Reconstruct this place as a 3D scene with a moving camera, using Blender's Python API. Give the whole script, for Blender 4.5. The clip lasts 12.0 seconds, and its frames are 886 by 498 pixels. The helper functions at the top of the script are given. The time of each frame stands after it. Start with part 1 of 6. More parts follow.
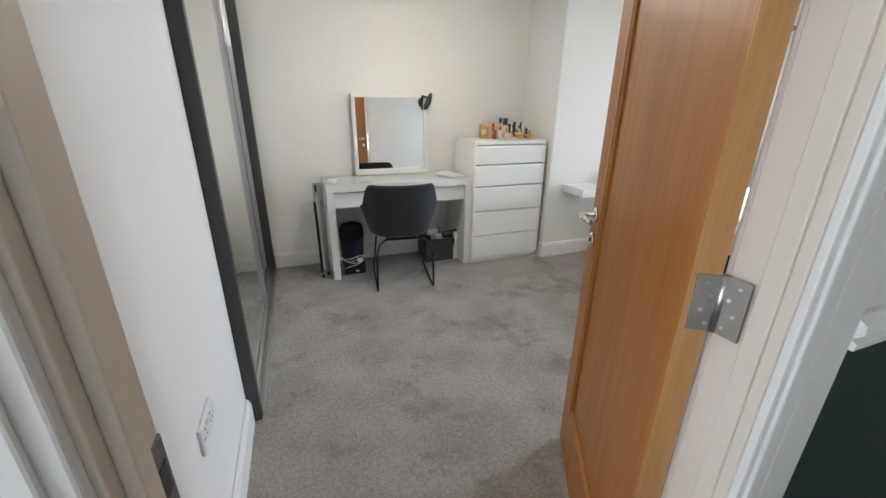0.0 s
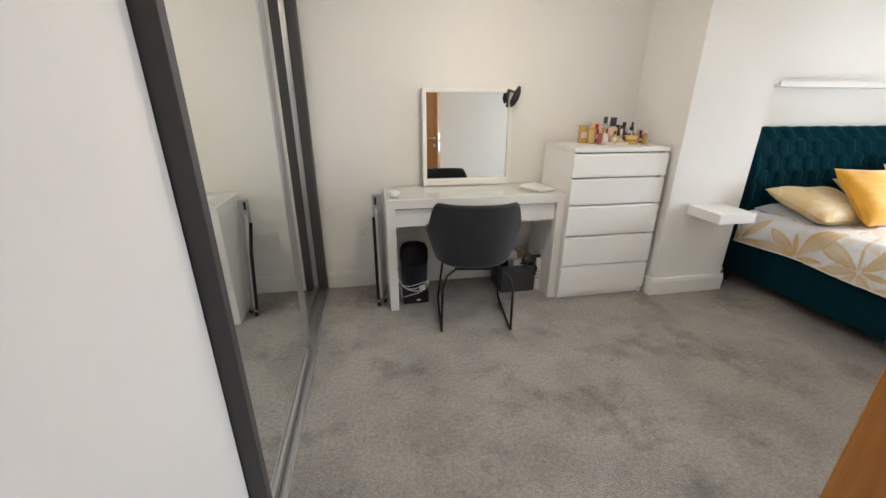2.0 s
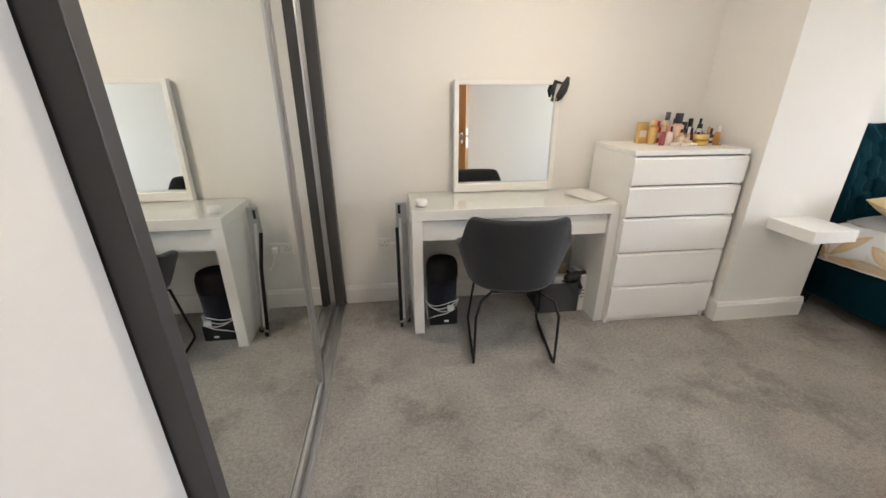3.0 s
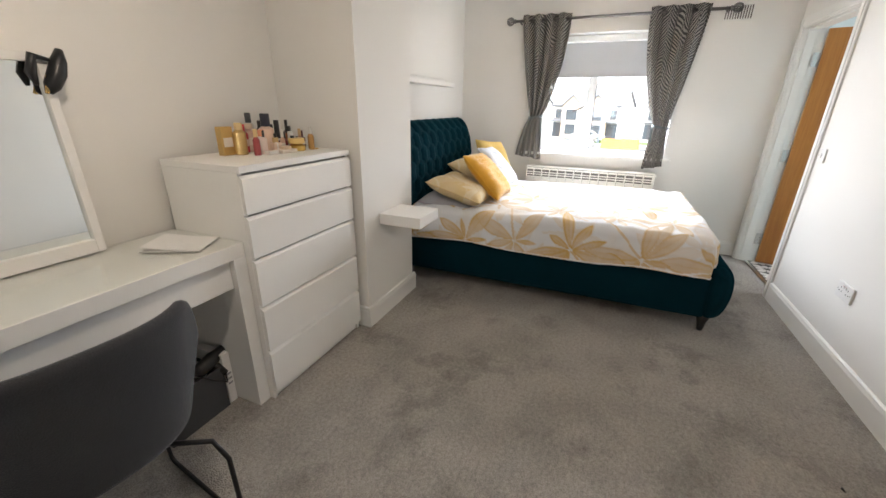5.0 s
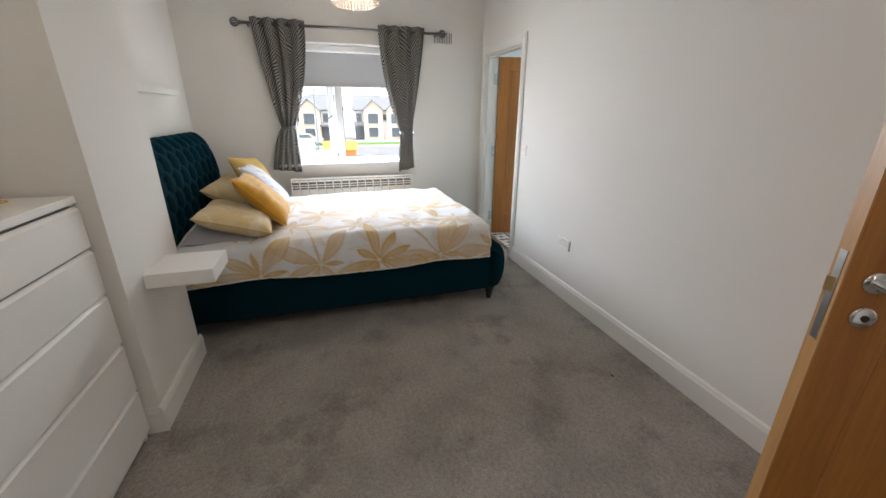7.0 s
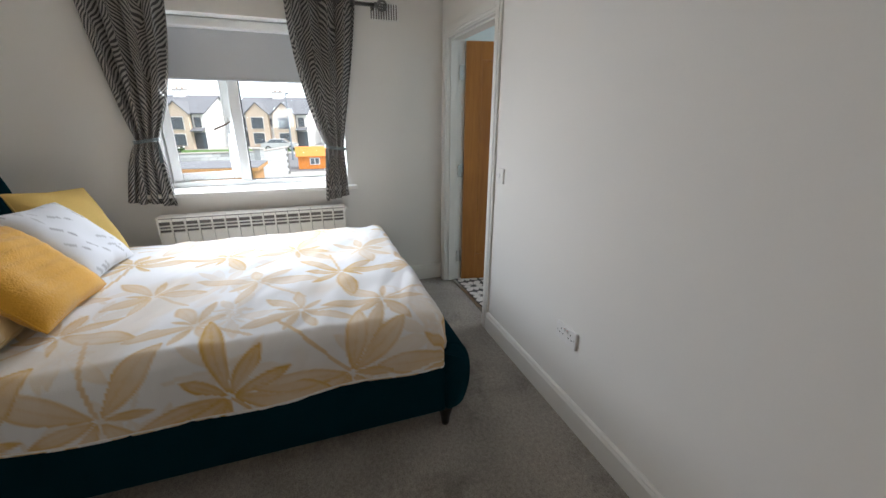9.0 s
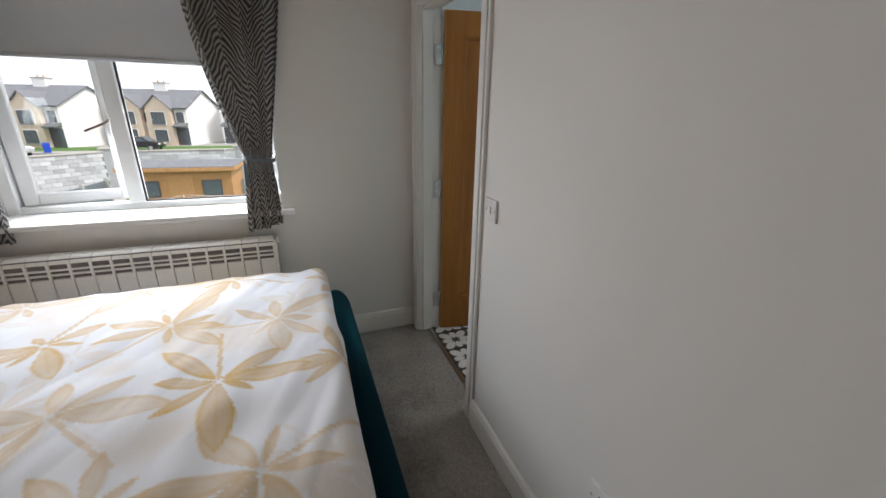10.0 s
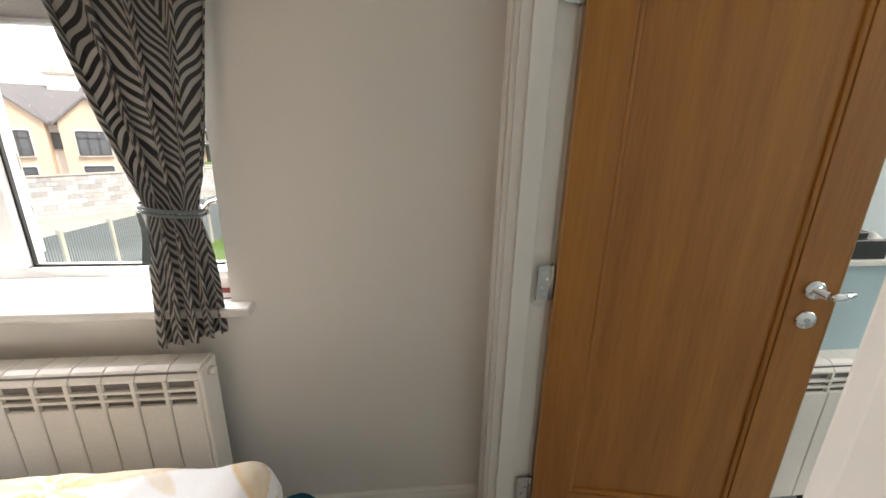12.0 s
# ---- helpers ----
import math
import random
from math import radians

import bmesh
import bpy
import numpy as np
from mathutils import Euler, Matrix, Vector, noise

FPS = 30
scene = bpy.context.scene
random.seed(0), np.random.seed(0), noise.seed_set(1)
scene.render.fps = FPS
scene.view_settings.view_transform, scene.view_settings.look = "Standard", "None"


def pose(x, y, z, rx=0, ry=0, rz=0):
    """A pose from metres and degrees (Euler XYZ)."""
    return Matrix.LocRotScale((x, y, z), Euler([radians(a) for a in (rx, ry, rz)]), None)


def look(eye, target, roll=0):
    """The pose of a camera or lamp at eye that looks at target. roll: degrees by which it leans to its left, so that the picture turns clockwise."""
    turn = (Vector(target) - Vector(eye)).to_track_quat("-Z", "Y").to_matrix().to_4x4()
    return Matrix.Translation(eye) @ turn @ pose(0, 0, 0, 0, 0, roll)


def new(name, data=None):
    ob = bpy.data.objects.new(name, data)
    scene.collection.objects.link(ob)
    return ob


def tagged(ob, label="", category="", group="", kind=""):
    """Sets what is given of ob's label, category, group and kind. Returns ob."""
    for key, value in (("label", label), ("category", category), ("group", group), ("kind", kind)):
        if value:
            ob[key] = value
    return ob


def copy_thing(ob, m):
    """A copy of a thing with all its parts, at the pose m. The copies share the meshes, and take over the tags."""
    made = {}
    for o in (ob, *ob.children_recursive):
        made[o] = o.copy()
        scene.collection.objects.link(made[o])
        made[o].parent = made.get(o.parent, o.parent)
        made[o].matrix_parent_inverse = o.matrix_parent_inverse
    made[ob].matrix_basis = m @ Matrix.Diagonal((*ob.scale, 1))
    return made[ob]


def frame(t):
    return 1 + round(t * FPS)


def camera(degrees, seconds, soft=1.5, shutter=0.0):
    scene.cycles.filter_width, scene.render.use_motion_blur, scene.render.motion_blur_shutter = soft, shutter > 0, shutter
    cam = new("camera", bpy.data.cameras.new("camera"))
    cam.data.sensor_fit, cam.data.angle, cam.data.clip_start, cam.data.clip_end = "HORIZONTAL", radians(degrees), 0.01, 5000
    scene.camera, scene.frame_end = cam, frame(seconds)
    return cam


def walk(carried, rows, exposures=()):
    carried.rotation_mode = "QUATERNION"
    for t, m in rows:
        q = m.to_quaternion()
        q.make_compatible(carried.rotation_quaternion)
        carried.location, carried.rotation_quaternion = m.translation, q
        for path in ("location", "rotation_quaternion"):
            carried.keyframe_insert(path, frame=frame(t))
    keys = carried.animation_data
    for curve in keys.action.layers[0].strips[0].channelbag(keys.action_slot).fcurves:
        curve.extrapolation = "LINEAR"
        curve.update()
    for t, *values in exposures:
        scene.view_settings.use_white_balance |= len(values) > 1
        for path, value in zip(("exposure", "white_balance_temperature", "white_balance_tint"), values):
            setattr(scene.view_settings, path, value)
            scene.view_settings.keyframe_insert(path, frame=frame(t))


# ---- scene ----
cam = camera(98.1, 12.0)
PATH = [
    (0, (0.118, -0.207, 1.354), (0.781, 1.549, 0.662), 0.6),
    (0.5, (0.099, -0.164, 1.386), (0.77, 1.586, 0.689), 0.5),
    (1, (0.104, 0.04, 1.372), (0.784, 1.786, 0.675), 0.3),
    (1.5, (0.199, 0.242, 1.382), (0.866, 1.989, 0.674), 0.3),
    (2, (0.225, 0.437, 1.365), (0.567, 2.273, 0.65), 0.3),
    (2.5, (0.234, 0.675, 1.39), (0.422, 2.514, 0.628), -0.1),
    (3, (0.217, 0.803, 1.379), (0.452, 2.642, 0.627), -0.0),
    (3.5, (0.308, 0.949, 1.389), (0.867, 2.71, 0.622), 0.2),
    (3.7, (0.321, 1.002, 1.375), (1.133, 2.667, 0.621), 0.6),
    (5.3, (0.52, 1.605, 1.316), (2.325, 2.112, 0.62), 0.9),
    (5.5, (0.551, 1.659, 1.325), (2.391, 2.027, 0.633), 0.9),
    (6, (0.578, 1.821, 1.343), (2.449, 1.665, 0.656), 0.7),
    (6.5, (0.56, 1.922, 1.374), (2.371, 1.425, 0.687), 0.5),
    (6.7, (0.552, 1.932, 1.374), (2.358, 1.41, 0.693), 0.3),
    (8.5, (1.261, 1.49, 1.347), (3.048, 0.881, 0.689), 0.9),
    (9, (1.691, 1.295, 1.379), (3.474, 0.669, 0.726), 0.4),
    (9.5, (2.08, 1.067, 1.38), (3.857, 0.421, 0.729), 0.7),
    (10, (2.457, 0.9, 1.389), (4.222, 0.233, 0.726), 1.0),
    (10.5, (2.848, 0.732, 1.345), (4.652, 0.143, 0.712), 0.7),
    (11, (3.225, 0.617, 1.341), (5.093, 0.255, 0.725), 1.1),
    (11.5, (3.483, 0.57, 1.318), (5.388, 0.345, 0.751), 1.3),
    (12, (3.674, 0.512, 1.35), (5.578, 0.299, 0.776), 1.3),
]
# exposure and light
EXPO = [(0.0, 1.52, 5800, 10), (1.0, 1.50, 5950, 11), (2.0, 1.55, 6250, 12), (3.7, 1.75, 6500, 14), (5.5, 0.95, 6550, 14), (6.5, 0.76, 6450, 14), (8.5, 0.28, 6350, 12), (9.5, -0.12, 6450, 14),
        (10.5, -0.65, 6900, 16), (11.0, -0.70, 7500, 17), (11.5, -0.48, 8200, 18), (12.0, 0.10, 7600, 18)]
walk(cam, [(t, look(eye, target, roll)) for t, eye, target, roll in PATH], EXPO)

world = bpy.data.worlds.new("world")
scene.world = world
world.use_nodes = True
wn = world.node_tree
sky = wn.nodes.new("ShaderNodeTexSky")
sky.sky_type, sky.sun_disc = "NISHITA", False
sky.sun_elevation, sky.sun_rotation = radians(48), radians(200)
sky.air_density, sky.dust_density, sky.ozone_density = 1.0, 5.0, 1.0
pale = wn.nodes.new("ShaderNodeMix")
pale.data_type = "RGBA"
pale.inputs[0].default_value = 0.7
pale.inputs[7].default_value = (19.0, 19.8, 21.0, 1)
wn.links.new(sky.outputs[0], pale.inputs[6])
wn.links.new(pale.outputs[2], wn.nodes["Background"].inputs[0])
wn.nodes["Background"].inputs[1].default_value = 0.14

sun_data = bpy.data.lights.new("sun", "SUN")
sun_data.energy, sun_data.angle, sun_data.color = 4.0, radians(15), (1, 0.96, 0.9)
sun = new("sun", sun_data)
sun.matrix_basis = look((0, 0, 0), (0.35, 0.75, -1.0))


def area(name, eye, target, w, h, power, colour):
    d = bpy.data.lights.new(name, "AREA")
    d.shape, d.size, d.size_y, d.energy, d.color = "RECTANGLE", w, h, power, colour
    ob = new(name, d)
    ob.matrix_basis = look(eye, target)
    return ob


# daylight standing in for the sky in the bedroom window's opening
area("window_daylight", (5.05, 1.64, 1.30), (3.3, 0.85, 0.25), 1.15, 0.65, 28, (0.84, 0.92, 1.0)).data.spread = radians(132)
# fill lamp added out of view to brighten the en-suite and its door
area("ensuite_fill", (4.3, -2.28, 1.6), (4.2, 0, 1.1), 0.9, 0.8, 16, (0.92, 0.97, 1.0))
# fill lamp added to light the unseen hall
area("hall_fill", (-1.75, -0.75, 1.5), (0.3, -0.4, 1.2), 1.0, 1.3, 3.2, (1.0, 0.96, 0.9))

# ------------------------------------------------------------------ materials
MATS = {}


def mat(name, colour, rough=0.6, metal=0.0, var=0.12, scale=6.0, fine=90.0, bump=0.05, fine_var=0.06, sheen=0.0, coat=0.0, spec=0.5):
    """A surface with blotches at one scale, grain at another and a fine relief."""
    if name in MATS:
        return MATS[name]
    m = bpy.data.materials.new(name)
    m.use_nodes = True
    t = m.node_tree
    b = t.nodes["Principled BSDF"]
    b.inputs["Roughness"].default_value, b.inputs["Metallic"].default_value = rough, metal
    b.inputs["Specular IOR Level"].default_value = spec
    if sheen:
        b.inputs["Sheen Weight"].default_value, b.inputs["Sheen Roughness"].default_value = sheen, 0.35
    if coat:
        b.inputs["Coat Weight"].default_value, b.inputs["Coat Roughness"].default_value = coat, 0.12
    co = t.nodes.new("ShaderNodeTexCoord")
    n1, n2 = t.nodes.new("ShaderNodeTexNoise"), t.nodes.new("ShaderNodeTexNoise")
    n1.inputs["Scale"].default_value, n2.inputs["Scale"].default_value = scale, fine
    n1.inputs["Detail"].default_value = 4
    for n in (n1, n2):
        t.links.new(co.outputs["Object"], n.inputs["Vector"])
    add = t.nodes.new("ShaderNodeMath")
    add.operation = "MULTIPLY_ADD"
    t.links.new(n1.outputs["Fac"], add.inputs[0])
    add.inputs[1].default_value = 2 * var
    add.inputs[2].default_value = 1 - var
    add2 = t.nodes.new("ShaderNodeMath")
    add2.operation = "MULTIPLY_ADD"
    t.links.new(n2.outputs["Fac"], add2.inputs[0])
    add2.inputs[1].default_value = 2 * fine_var
    add2.inputs[2].default_value = -fine_var
    tot = t.nodes.new("ShaderNodeMath")
    t.links.new(add.outputs[0], tot.inputs[0])
    t.links.new(add2.outputs[0], tot.inputs[1])
    mul = t.nodes.new("ShaderNodeVectorMath")
    mul.operation = "SCALE"
    mul.inputs[0].default_value = colour
    t.links.new(tot.outputs[0], mul.inputs["Scale"])
    t.links.new(mul.outputs[0], b.inputs["Base Color"])
    if bump:
        bp = t.nodes.new("ShaderNodeBump")
        bp.inputs["Strength"].default_value, bp.inputs["Distance"].default_value = bump, 0.01
        t.links.new(n2.outputs["Fac"], bp.inputs["Height"])
        t.links.new(bp.outputs[0], b.inputs["Normal"])
    MATS[name] = m
    return m


def emit(name, colour, power):
    m = bpy.data.materials.new(name)
    m.use_nodes = True
    b = m.node_tree.nodes["Principled BSDF"]
    b.inputs["Base Color"].default_value = (*colour, 1)
    b.inputs["Emission Color"].default_value = (*colour, 1)
    b.inputs["Emission Strength"].default_value = power
    MATS[name] = m
    return m


def glass(name, colour=(1, 1, 1), rough=0.0):
    """Clear sheet glass: mostly transparent, a little mirror at grazing angles."""
    m = bpy.data.materials.new(name)
    m.use_nodes = True
    t = m.node_tree
    t.nodes.clear()
    out, mix, tr, gl, lw = (t.nodes.new("ShaderNode" + n) for n in ("OutputMaterial", "MixShader", "BsdfTransparent", "BsdfGlossy", "LayerWeight"))
    tr.inputs[0].default_value = (*colour, 1)
    gl.inputs["Roughness"].default_value = rough
    p5, fr = t.nodes.new("ShaderNodeMath"), t.nodes.new("ShaderNodeMath")
    p5.operation, fr.operation = "POWER", "MULTIPLY_ADD"
    lw.inputs[0].default_value = 0.5
    p5.inputs[1].default_value, fr.inputs[1].default_value, fr.inputs[2].default_value = 4.0, 0.5, 0.025
    t.links.new(lw.outputs["Facing"], p5.inputs[0])
    t.links.new(p5.outputs[0], fr.inputs[0])
    t.links.new(fr.outputs[0], mix.inputs[0])
    t.links.new(tr.outputs[0], mix.inputs[1])
    t.links.new(gl.outputs[0], mix.inputs[2])
    t.links.new(mix.outputs[0], out.inputs[0])
    MATS[name] = m
    return m


WALL = mat("wall_paint", (0.80, 0.785, 0.75), 0.85, var=0.015, scale=1.5, fine=120, bump=0.012, fine_var=0.01, spec=0.3)
TRIM = mat("trim_paint", (0.80, 0.79, 0.755), 0.42, var=0.02, scale=4, fine=60, bump=0.02, fine_var=0.01)
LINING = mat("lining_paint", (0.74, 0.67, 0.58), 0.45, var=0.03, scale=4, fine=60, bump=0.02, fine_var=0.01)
CEIL = mat("ceiling_paint", (0.82, 0.81, 0.79), 0.9, var=0.015, scale=2, bump=0.02, fine_var=0.01)
GREEN = mat("dark_green_paint", (0.002, 0.018, 0.014), 0.75, var=0.1, scale=3, bump=0.02)
BLUEWALL = mat("pale_blue_paint", (0.42, 0.58, 0.62), 0.6, var=0.03, scale=3, bump=0.02)
WHITE = mat("white_foil", (0.83, 0.82, 0.79), 0.38, var=0.015, scale=5, fine=60, bump=0.01, fine_var=0.01)
PLASTIC = mat("white_plastic", (0.80, 0.79, 0.77), 0.3, var=0.02, bump=0.0)
UPVC = mat("window_upvc", (0.82, 0.83, 0.83), 0.28, var=0.02, scale=3, bump=0.01, fine_var=0.01)
GASKET = mat("black_rubber", (0.012, 0.012, 0.013), 0.6, var=0.1)
STEEL = mat("satin_steel", (0.52, 0.51, 0.49), 0.28, 1.0, var=0.06, scale=20, fine=220, bump=0.02)
CHROME = mat("chrome", (0.78, 0.78, 0.78), 0.08, 1.0, var=0.02, bump=0.0)
ALU = mat("silver_aluminium", (0.55, 0.555, 0.56), 0.3, 1.0, var=0.05, scale=8, bump=0.02)
DARKGREY = mat("dark_grey_frame", (0.055, 0.052, 0.054), 0.45, var=0.08, scale=6, bump=0.02)
BLACKMETAL = mat("black_metal", (0.012, 0.012, 0.013), 0.4, 0.3, var=0.1, bump=0.02)
BLACK = mat("black_plastic", (0.010, 0.010, 0.011), 0.35, var=0.1, bump=0.02)
PEWTER = mat("pewter_metal", (0.22, 0.21, 0.21), 0.3, 1.0, var=0.06, scale=10, bump=0.02)
CHAIRCLOTH = mat("charcoal_fabric", (0.030, 0.031, 0.035), 0.92, var=0.15, scale=9, fine=320, bump=0.35, fine_var=0.25, sheen=0.25)
NAVY = mat("navy_fabric", (0.006, 0.008, 0.016), 0.9, var=0.2, fine=300, bump=0.3, sheen=0.2)
GREYBOX = mat("grey_felt_box", (0.055, 0.057, 0.062), 0.9, var=0.12, fine=260, bump=0.25)
TEAL = mat("teal_velvet", (0.0014, 0.025, 0.037), 0.85, var=0.2, scale=7, fine=240, bump=0.12, fine_var=0.1, sheen=0.03, spec=0.06)
TEAL.node_tree.nodes["Principled BSDF"].inputs["Sheen Weight"].default_value = 0.13
TEAL.node_tree.nodes["Principled BSDF"].inputs["Sheen Tint"].default_value = (0.03, 0.40, 0.52, 1)
BLACKWOOD = mat("black_stained_wood", (0.010, 0.008, 0.008), 0.35, var=0.15, bump=0.03)
MUSTARD = mat("mustard_velvet", (0.66, 0.34, 0.030), 0.85, var=0.14, scale=10, fine=130, bump=0.35, fine_var=0.1, sheen=0.4)
PALEGREY = mat("pale_grey_cotton", (0.42, 0.42, 0.45), 0.9, var=0.1, fine=200, bump=0.2)
SHEETWHITE = mat("white_cotton", (0.80, 0.79, 0.78), 0.9, var=0.03, scale=10, fine=240, bump=0.15)
PAPER = mat("white_paper", (0.82, 0.81, 0.79), 0.7, var=0.02, bump=0.02)
RADW = mat("radiator_enamel", (0.80, 0.78, 0.73), 0.35, var=0.03, scale=5, bump=0.02)
RADDARK = mat("radiator_slot_shade", (0.16, 0.15, 0.14), 0.6, var=0.1)
BLINDW = mat("blind_fabric", (0.58, 0.60, 0.63), 0.9, var=0.02, fine=300, bump=0.1)
TIE = mat("tie_back_satin", (0.14, 0.18, 0.19), 0.5, var=0.1, bump=0.05, sheen=0.2)
PANE = glass("window_glass", (0.97, 0.985, 0.98))
TOPGLASS = glass("table_glass", (0.975, 0.985, 0.98))
MIRROR = mat("mirror_silver", (0.86, 0.885, 0.87), 0.004, 1.0, var=0.0, bump=0.0, fine_var=0.0)


def carpet_material():
    m = mat("grey_carpet", (0.375, 0.350, 0.320), 0.97, var=0.42, scale=60, fine=170, bump=1.0, fine_var=0.5, sheen=0.1, spec=0.1)
    t = m.node_tree
    b = t.nodes["Principled BSDF"]
    co = next(n for n in t.nodes if n.type == "TEX_COORD")
    big, ramp, mix = t.nodes.new("ShaderNodeTexNoise"), t.nodes.new("ShaderNodeMapRange"), t.nodes.new("ShaderNodeMix")
    big.inputs["Scale"].default_value, big.inputs["Detail"].default_value, big.inputs["Distortion"].default_value = 3.6, 14, 0.25
    t.links.new(co.outputs["Object"], big.inputs["Vector"])
    ramp.inputs["From Min"].default_value, ramp.inputs["From Max"].default_value = 0.36, 0.60
    ramp.inputs["To Min"].default_value, ramp.inputs["To Max"].default_value = 0.85, 1.05
    t.links.new(big.outputs["Fac"], ramp.inputs["Value"])
    mix.data_type, mix.blend_type = "RGBA", "MULTIPLY"
    mix.inputs[0].default_value = 1.0
    old = b.inputs["Base Color"].links[0].from_socket
    t.links.new(old, mix.inputs[6])
    t.links.new(ramp.outputs[0], mix.inputs[7])
    # darker ragged patches where the pile is brushed the other way
    pile, edge, mix2 = t.nodes.new("ShaderNodeTexNoise"), t.nodes.new("ShaderNodeMapRange"), t.nodes.new("ShaderNodeMix")
    pile.inputs["Scale"].default_value, pile.inputs["Detail"].default_value, pile.inputs["Roughness"].default_value = 2.6, 9, 0.68
    t.links.new(co.outputs["Object"], pile.inputs["Vector"])
    edge.inputs["From Min"].default_value, edge.inputs["From Max"].default_value = 0.53, 0.64
    edge.inputs["To Min"].default_value, edge.inputs["To Max"].default_value = 1.05, 0.74
    t.links.new(pile.outputs["Fac"], edge.inputs["Value"])
    mix2.data_type, mix2.blend_type = "RGBA", "MULTIPLY"
    mix2.inputs[0].default_value = 1.0
    t.links.new(mix.outputs[2], mix2.inputs[6])
    t.links.new(edge.outputs[0], mix2.inputs[7])
    t.links.new(mix2.outputs[2], b.inputs["Base Color"])
    return m


CARPET = carpet_material()


def wood(name, colour, dark, rough=0.38, axis=2, scale=1.0):
    """Veneer with long grain along one axis."""
    m = bpy.data.materials.new(name)
    m.use_nodes = True
    t = m.node_tree
    b = t.nodes["Principled BSDF"]
    b.inputs["Roughness"].default_value = rough
    co, mp, n1, n2, mix, info = (t.nodes.new("ShaderNode" + n) for n in ("TexCoord", "Mapping", "TexNoise", "TexNoise", "Mix", "ObjectInfo"))
    s = [14.0 * scale] * 3
    s[axis] = 0.9 * scale
    mp.inputs["Scale"].default_value = s
    off = t.nodes.new("ShaderNodeVectorMath")
    off.operation = "MULTIPLY_ADD"
    off.inputs[1].default_value = (1, 1, 1)
    t.links.new(co.outputs["Object"], off.inputs[0])
    t.links.new(info.outputs["Random"], off.inputs[2])
    t.links.new(off.outputs[0], mp.inputs["Vector"])
    n1.inputs["Scale"].default_value, n1.inputs["Detail"].default_value, n1.inputs["Distortion"].default_value = 1.2, 6, 0.7
    n2.inputs["Scale"].default_value, n2.inputs["Detail"].default_value = 9, 3
    t.links.new(mp.outputs[0], n1.inputs["Vector"])
    t.links.new(mp.outputs[0], n2.inputs["Vector"])
    mean = t.nodes.new("ShaderNodeMath")
    mean.operation = "MULTIPLY_ADD"
    mean.inputs[1].default_value = 0.35
    t.links.new(n2.outputs["Fac"], mean.inputs[0])
    half = t.nodes.new("ShaderNodeMath")
    half.operation = "MULTIPLY"
    half.inputs[1].default_value = 0.65
    t.links.new(n1.outputs["Fac"], half.inputs[0])
    t.links.new(half.outputs[0], mean.inputs[2])
    rng = t.nodes.new("ShaderNodeMapRange")
    rng.inputs["From Min"].default_value, rng.inputs["From Max"].default_value = 0.33, 0.66
    t.links.new(mean.outputs[0], rng.inputs["Value"])
    mix.data_type = "RGBA"
    mix.inputs[6].default_value, mix.inputs[7].default_value = (*dark, 1), (*colour, 1)
    t.links.new(rng.outputs[0], mix.inputs[0])
    t.links.new(mix.outputs[2], b.inputs["Base Color"])
    bp = t.nodes.new("ShaderNodeBump")
    bp.inputs["Strength"].default_value, bp.inputs["Distance"].default_value = 0.05, 0.005
    t.links.new(mean.outputs[0], bp.inputs["Height"])
    t.links.new(bp.outputs[0], b.inputs["Normal"])
    MATS[name] = m
    return m


OAK = wood("oak_veneer", (0.47, 0.195, 0.034), (0.33, 0.118, 0.019))
OAKEDGE = wood("oak_lipping", (0.52, 0.29, 0.11), (0.38, 0.185, 0.06))
CEDAR = wood("cedar_boards", (0.55, 0.30, 0.13), (0.40, 0.20, 0.08), 0.7)


def printed_cotton(name, ground, ink):
    """White cotton with a leaf print held in the mesh attribute 'print'."""
    m = mat(name, ground, 0.92, var=0.02, scale=8, fine=260, bump=0.12, fine_var=0.02, sheen=0.1, spec=0.2)
    t = m.node_tree
    b = t.nodes["Principled BSDF"]
    at, no, mul, mix = (t.nodes.new("ShaderNode" + n) for n in ("Attribute", "TexNoise", "Math", "Mix"))
    at.attribute_name = "print"
    no.inputs["Scale"].default_value, no.inputs["Detail"].default_value = 22, 4
    co = next(n for n in t.nodes if n.type == "TEX_COORD")
    t.links.new(co.outputs["Object"], no.inputs["Vector"])
    rng = t.nodes.new("ShaderNodeMapRange")
    rng.inputs["To Min"].default_value, rng.inputs["To Max"].default_value = 0.80, 1.20
    t.links.new(no.outputs["Fac"], rng.inputs["Value"])
    mul.operation, mul.use_clamp = "MULTIPLY", True
    t.links.new(at.outputs["Fac"], mul.inputs[0])
    t.links.new(rng.outputs[0], mul.inputs[1])
    mix.data_type = "RGBA"
    old = b.inputs["Base Color"].links[0].from_socket
    t.links.new(mul.outputs[0], mix.inputs[0])
    t.links.new(old, mix.inputs[6])
    mix.inputs[7].default_value = (*ink, 1)
    t.links.new(mix.outputs[2], b.inputs["Base Color"])
    return m


DUVETMAT = printed_cotton("leaf_print_cotton", (0.79, 0.80, 0.82), (0.62, 0.38, 0.085))


PILLOWMAT = printed_cotton("tan_leaf_cotton", (0.66, 0.50, 0.26), (0.77, 0.71, 0.58))


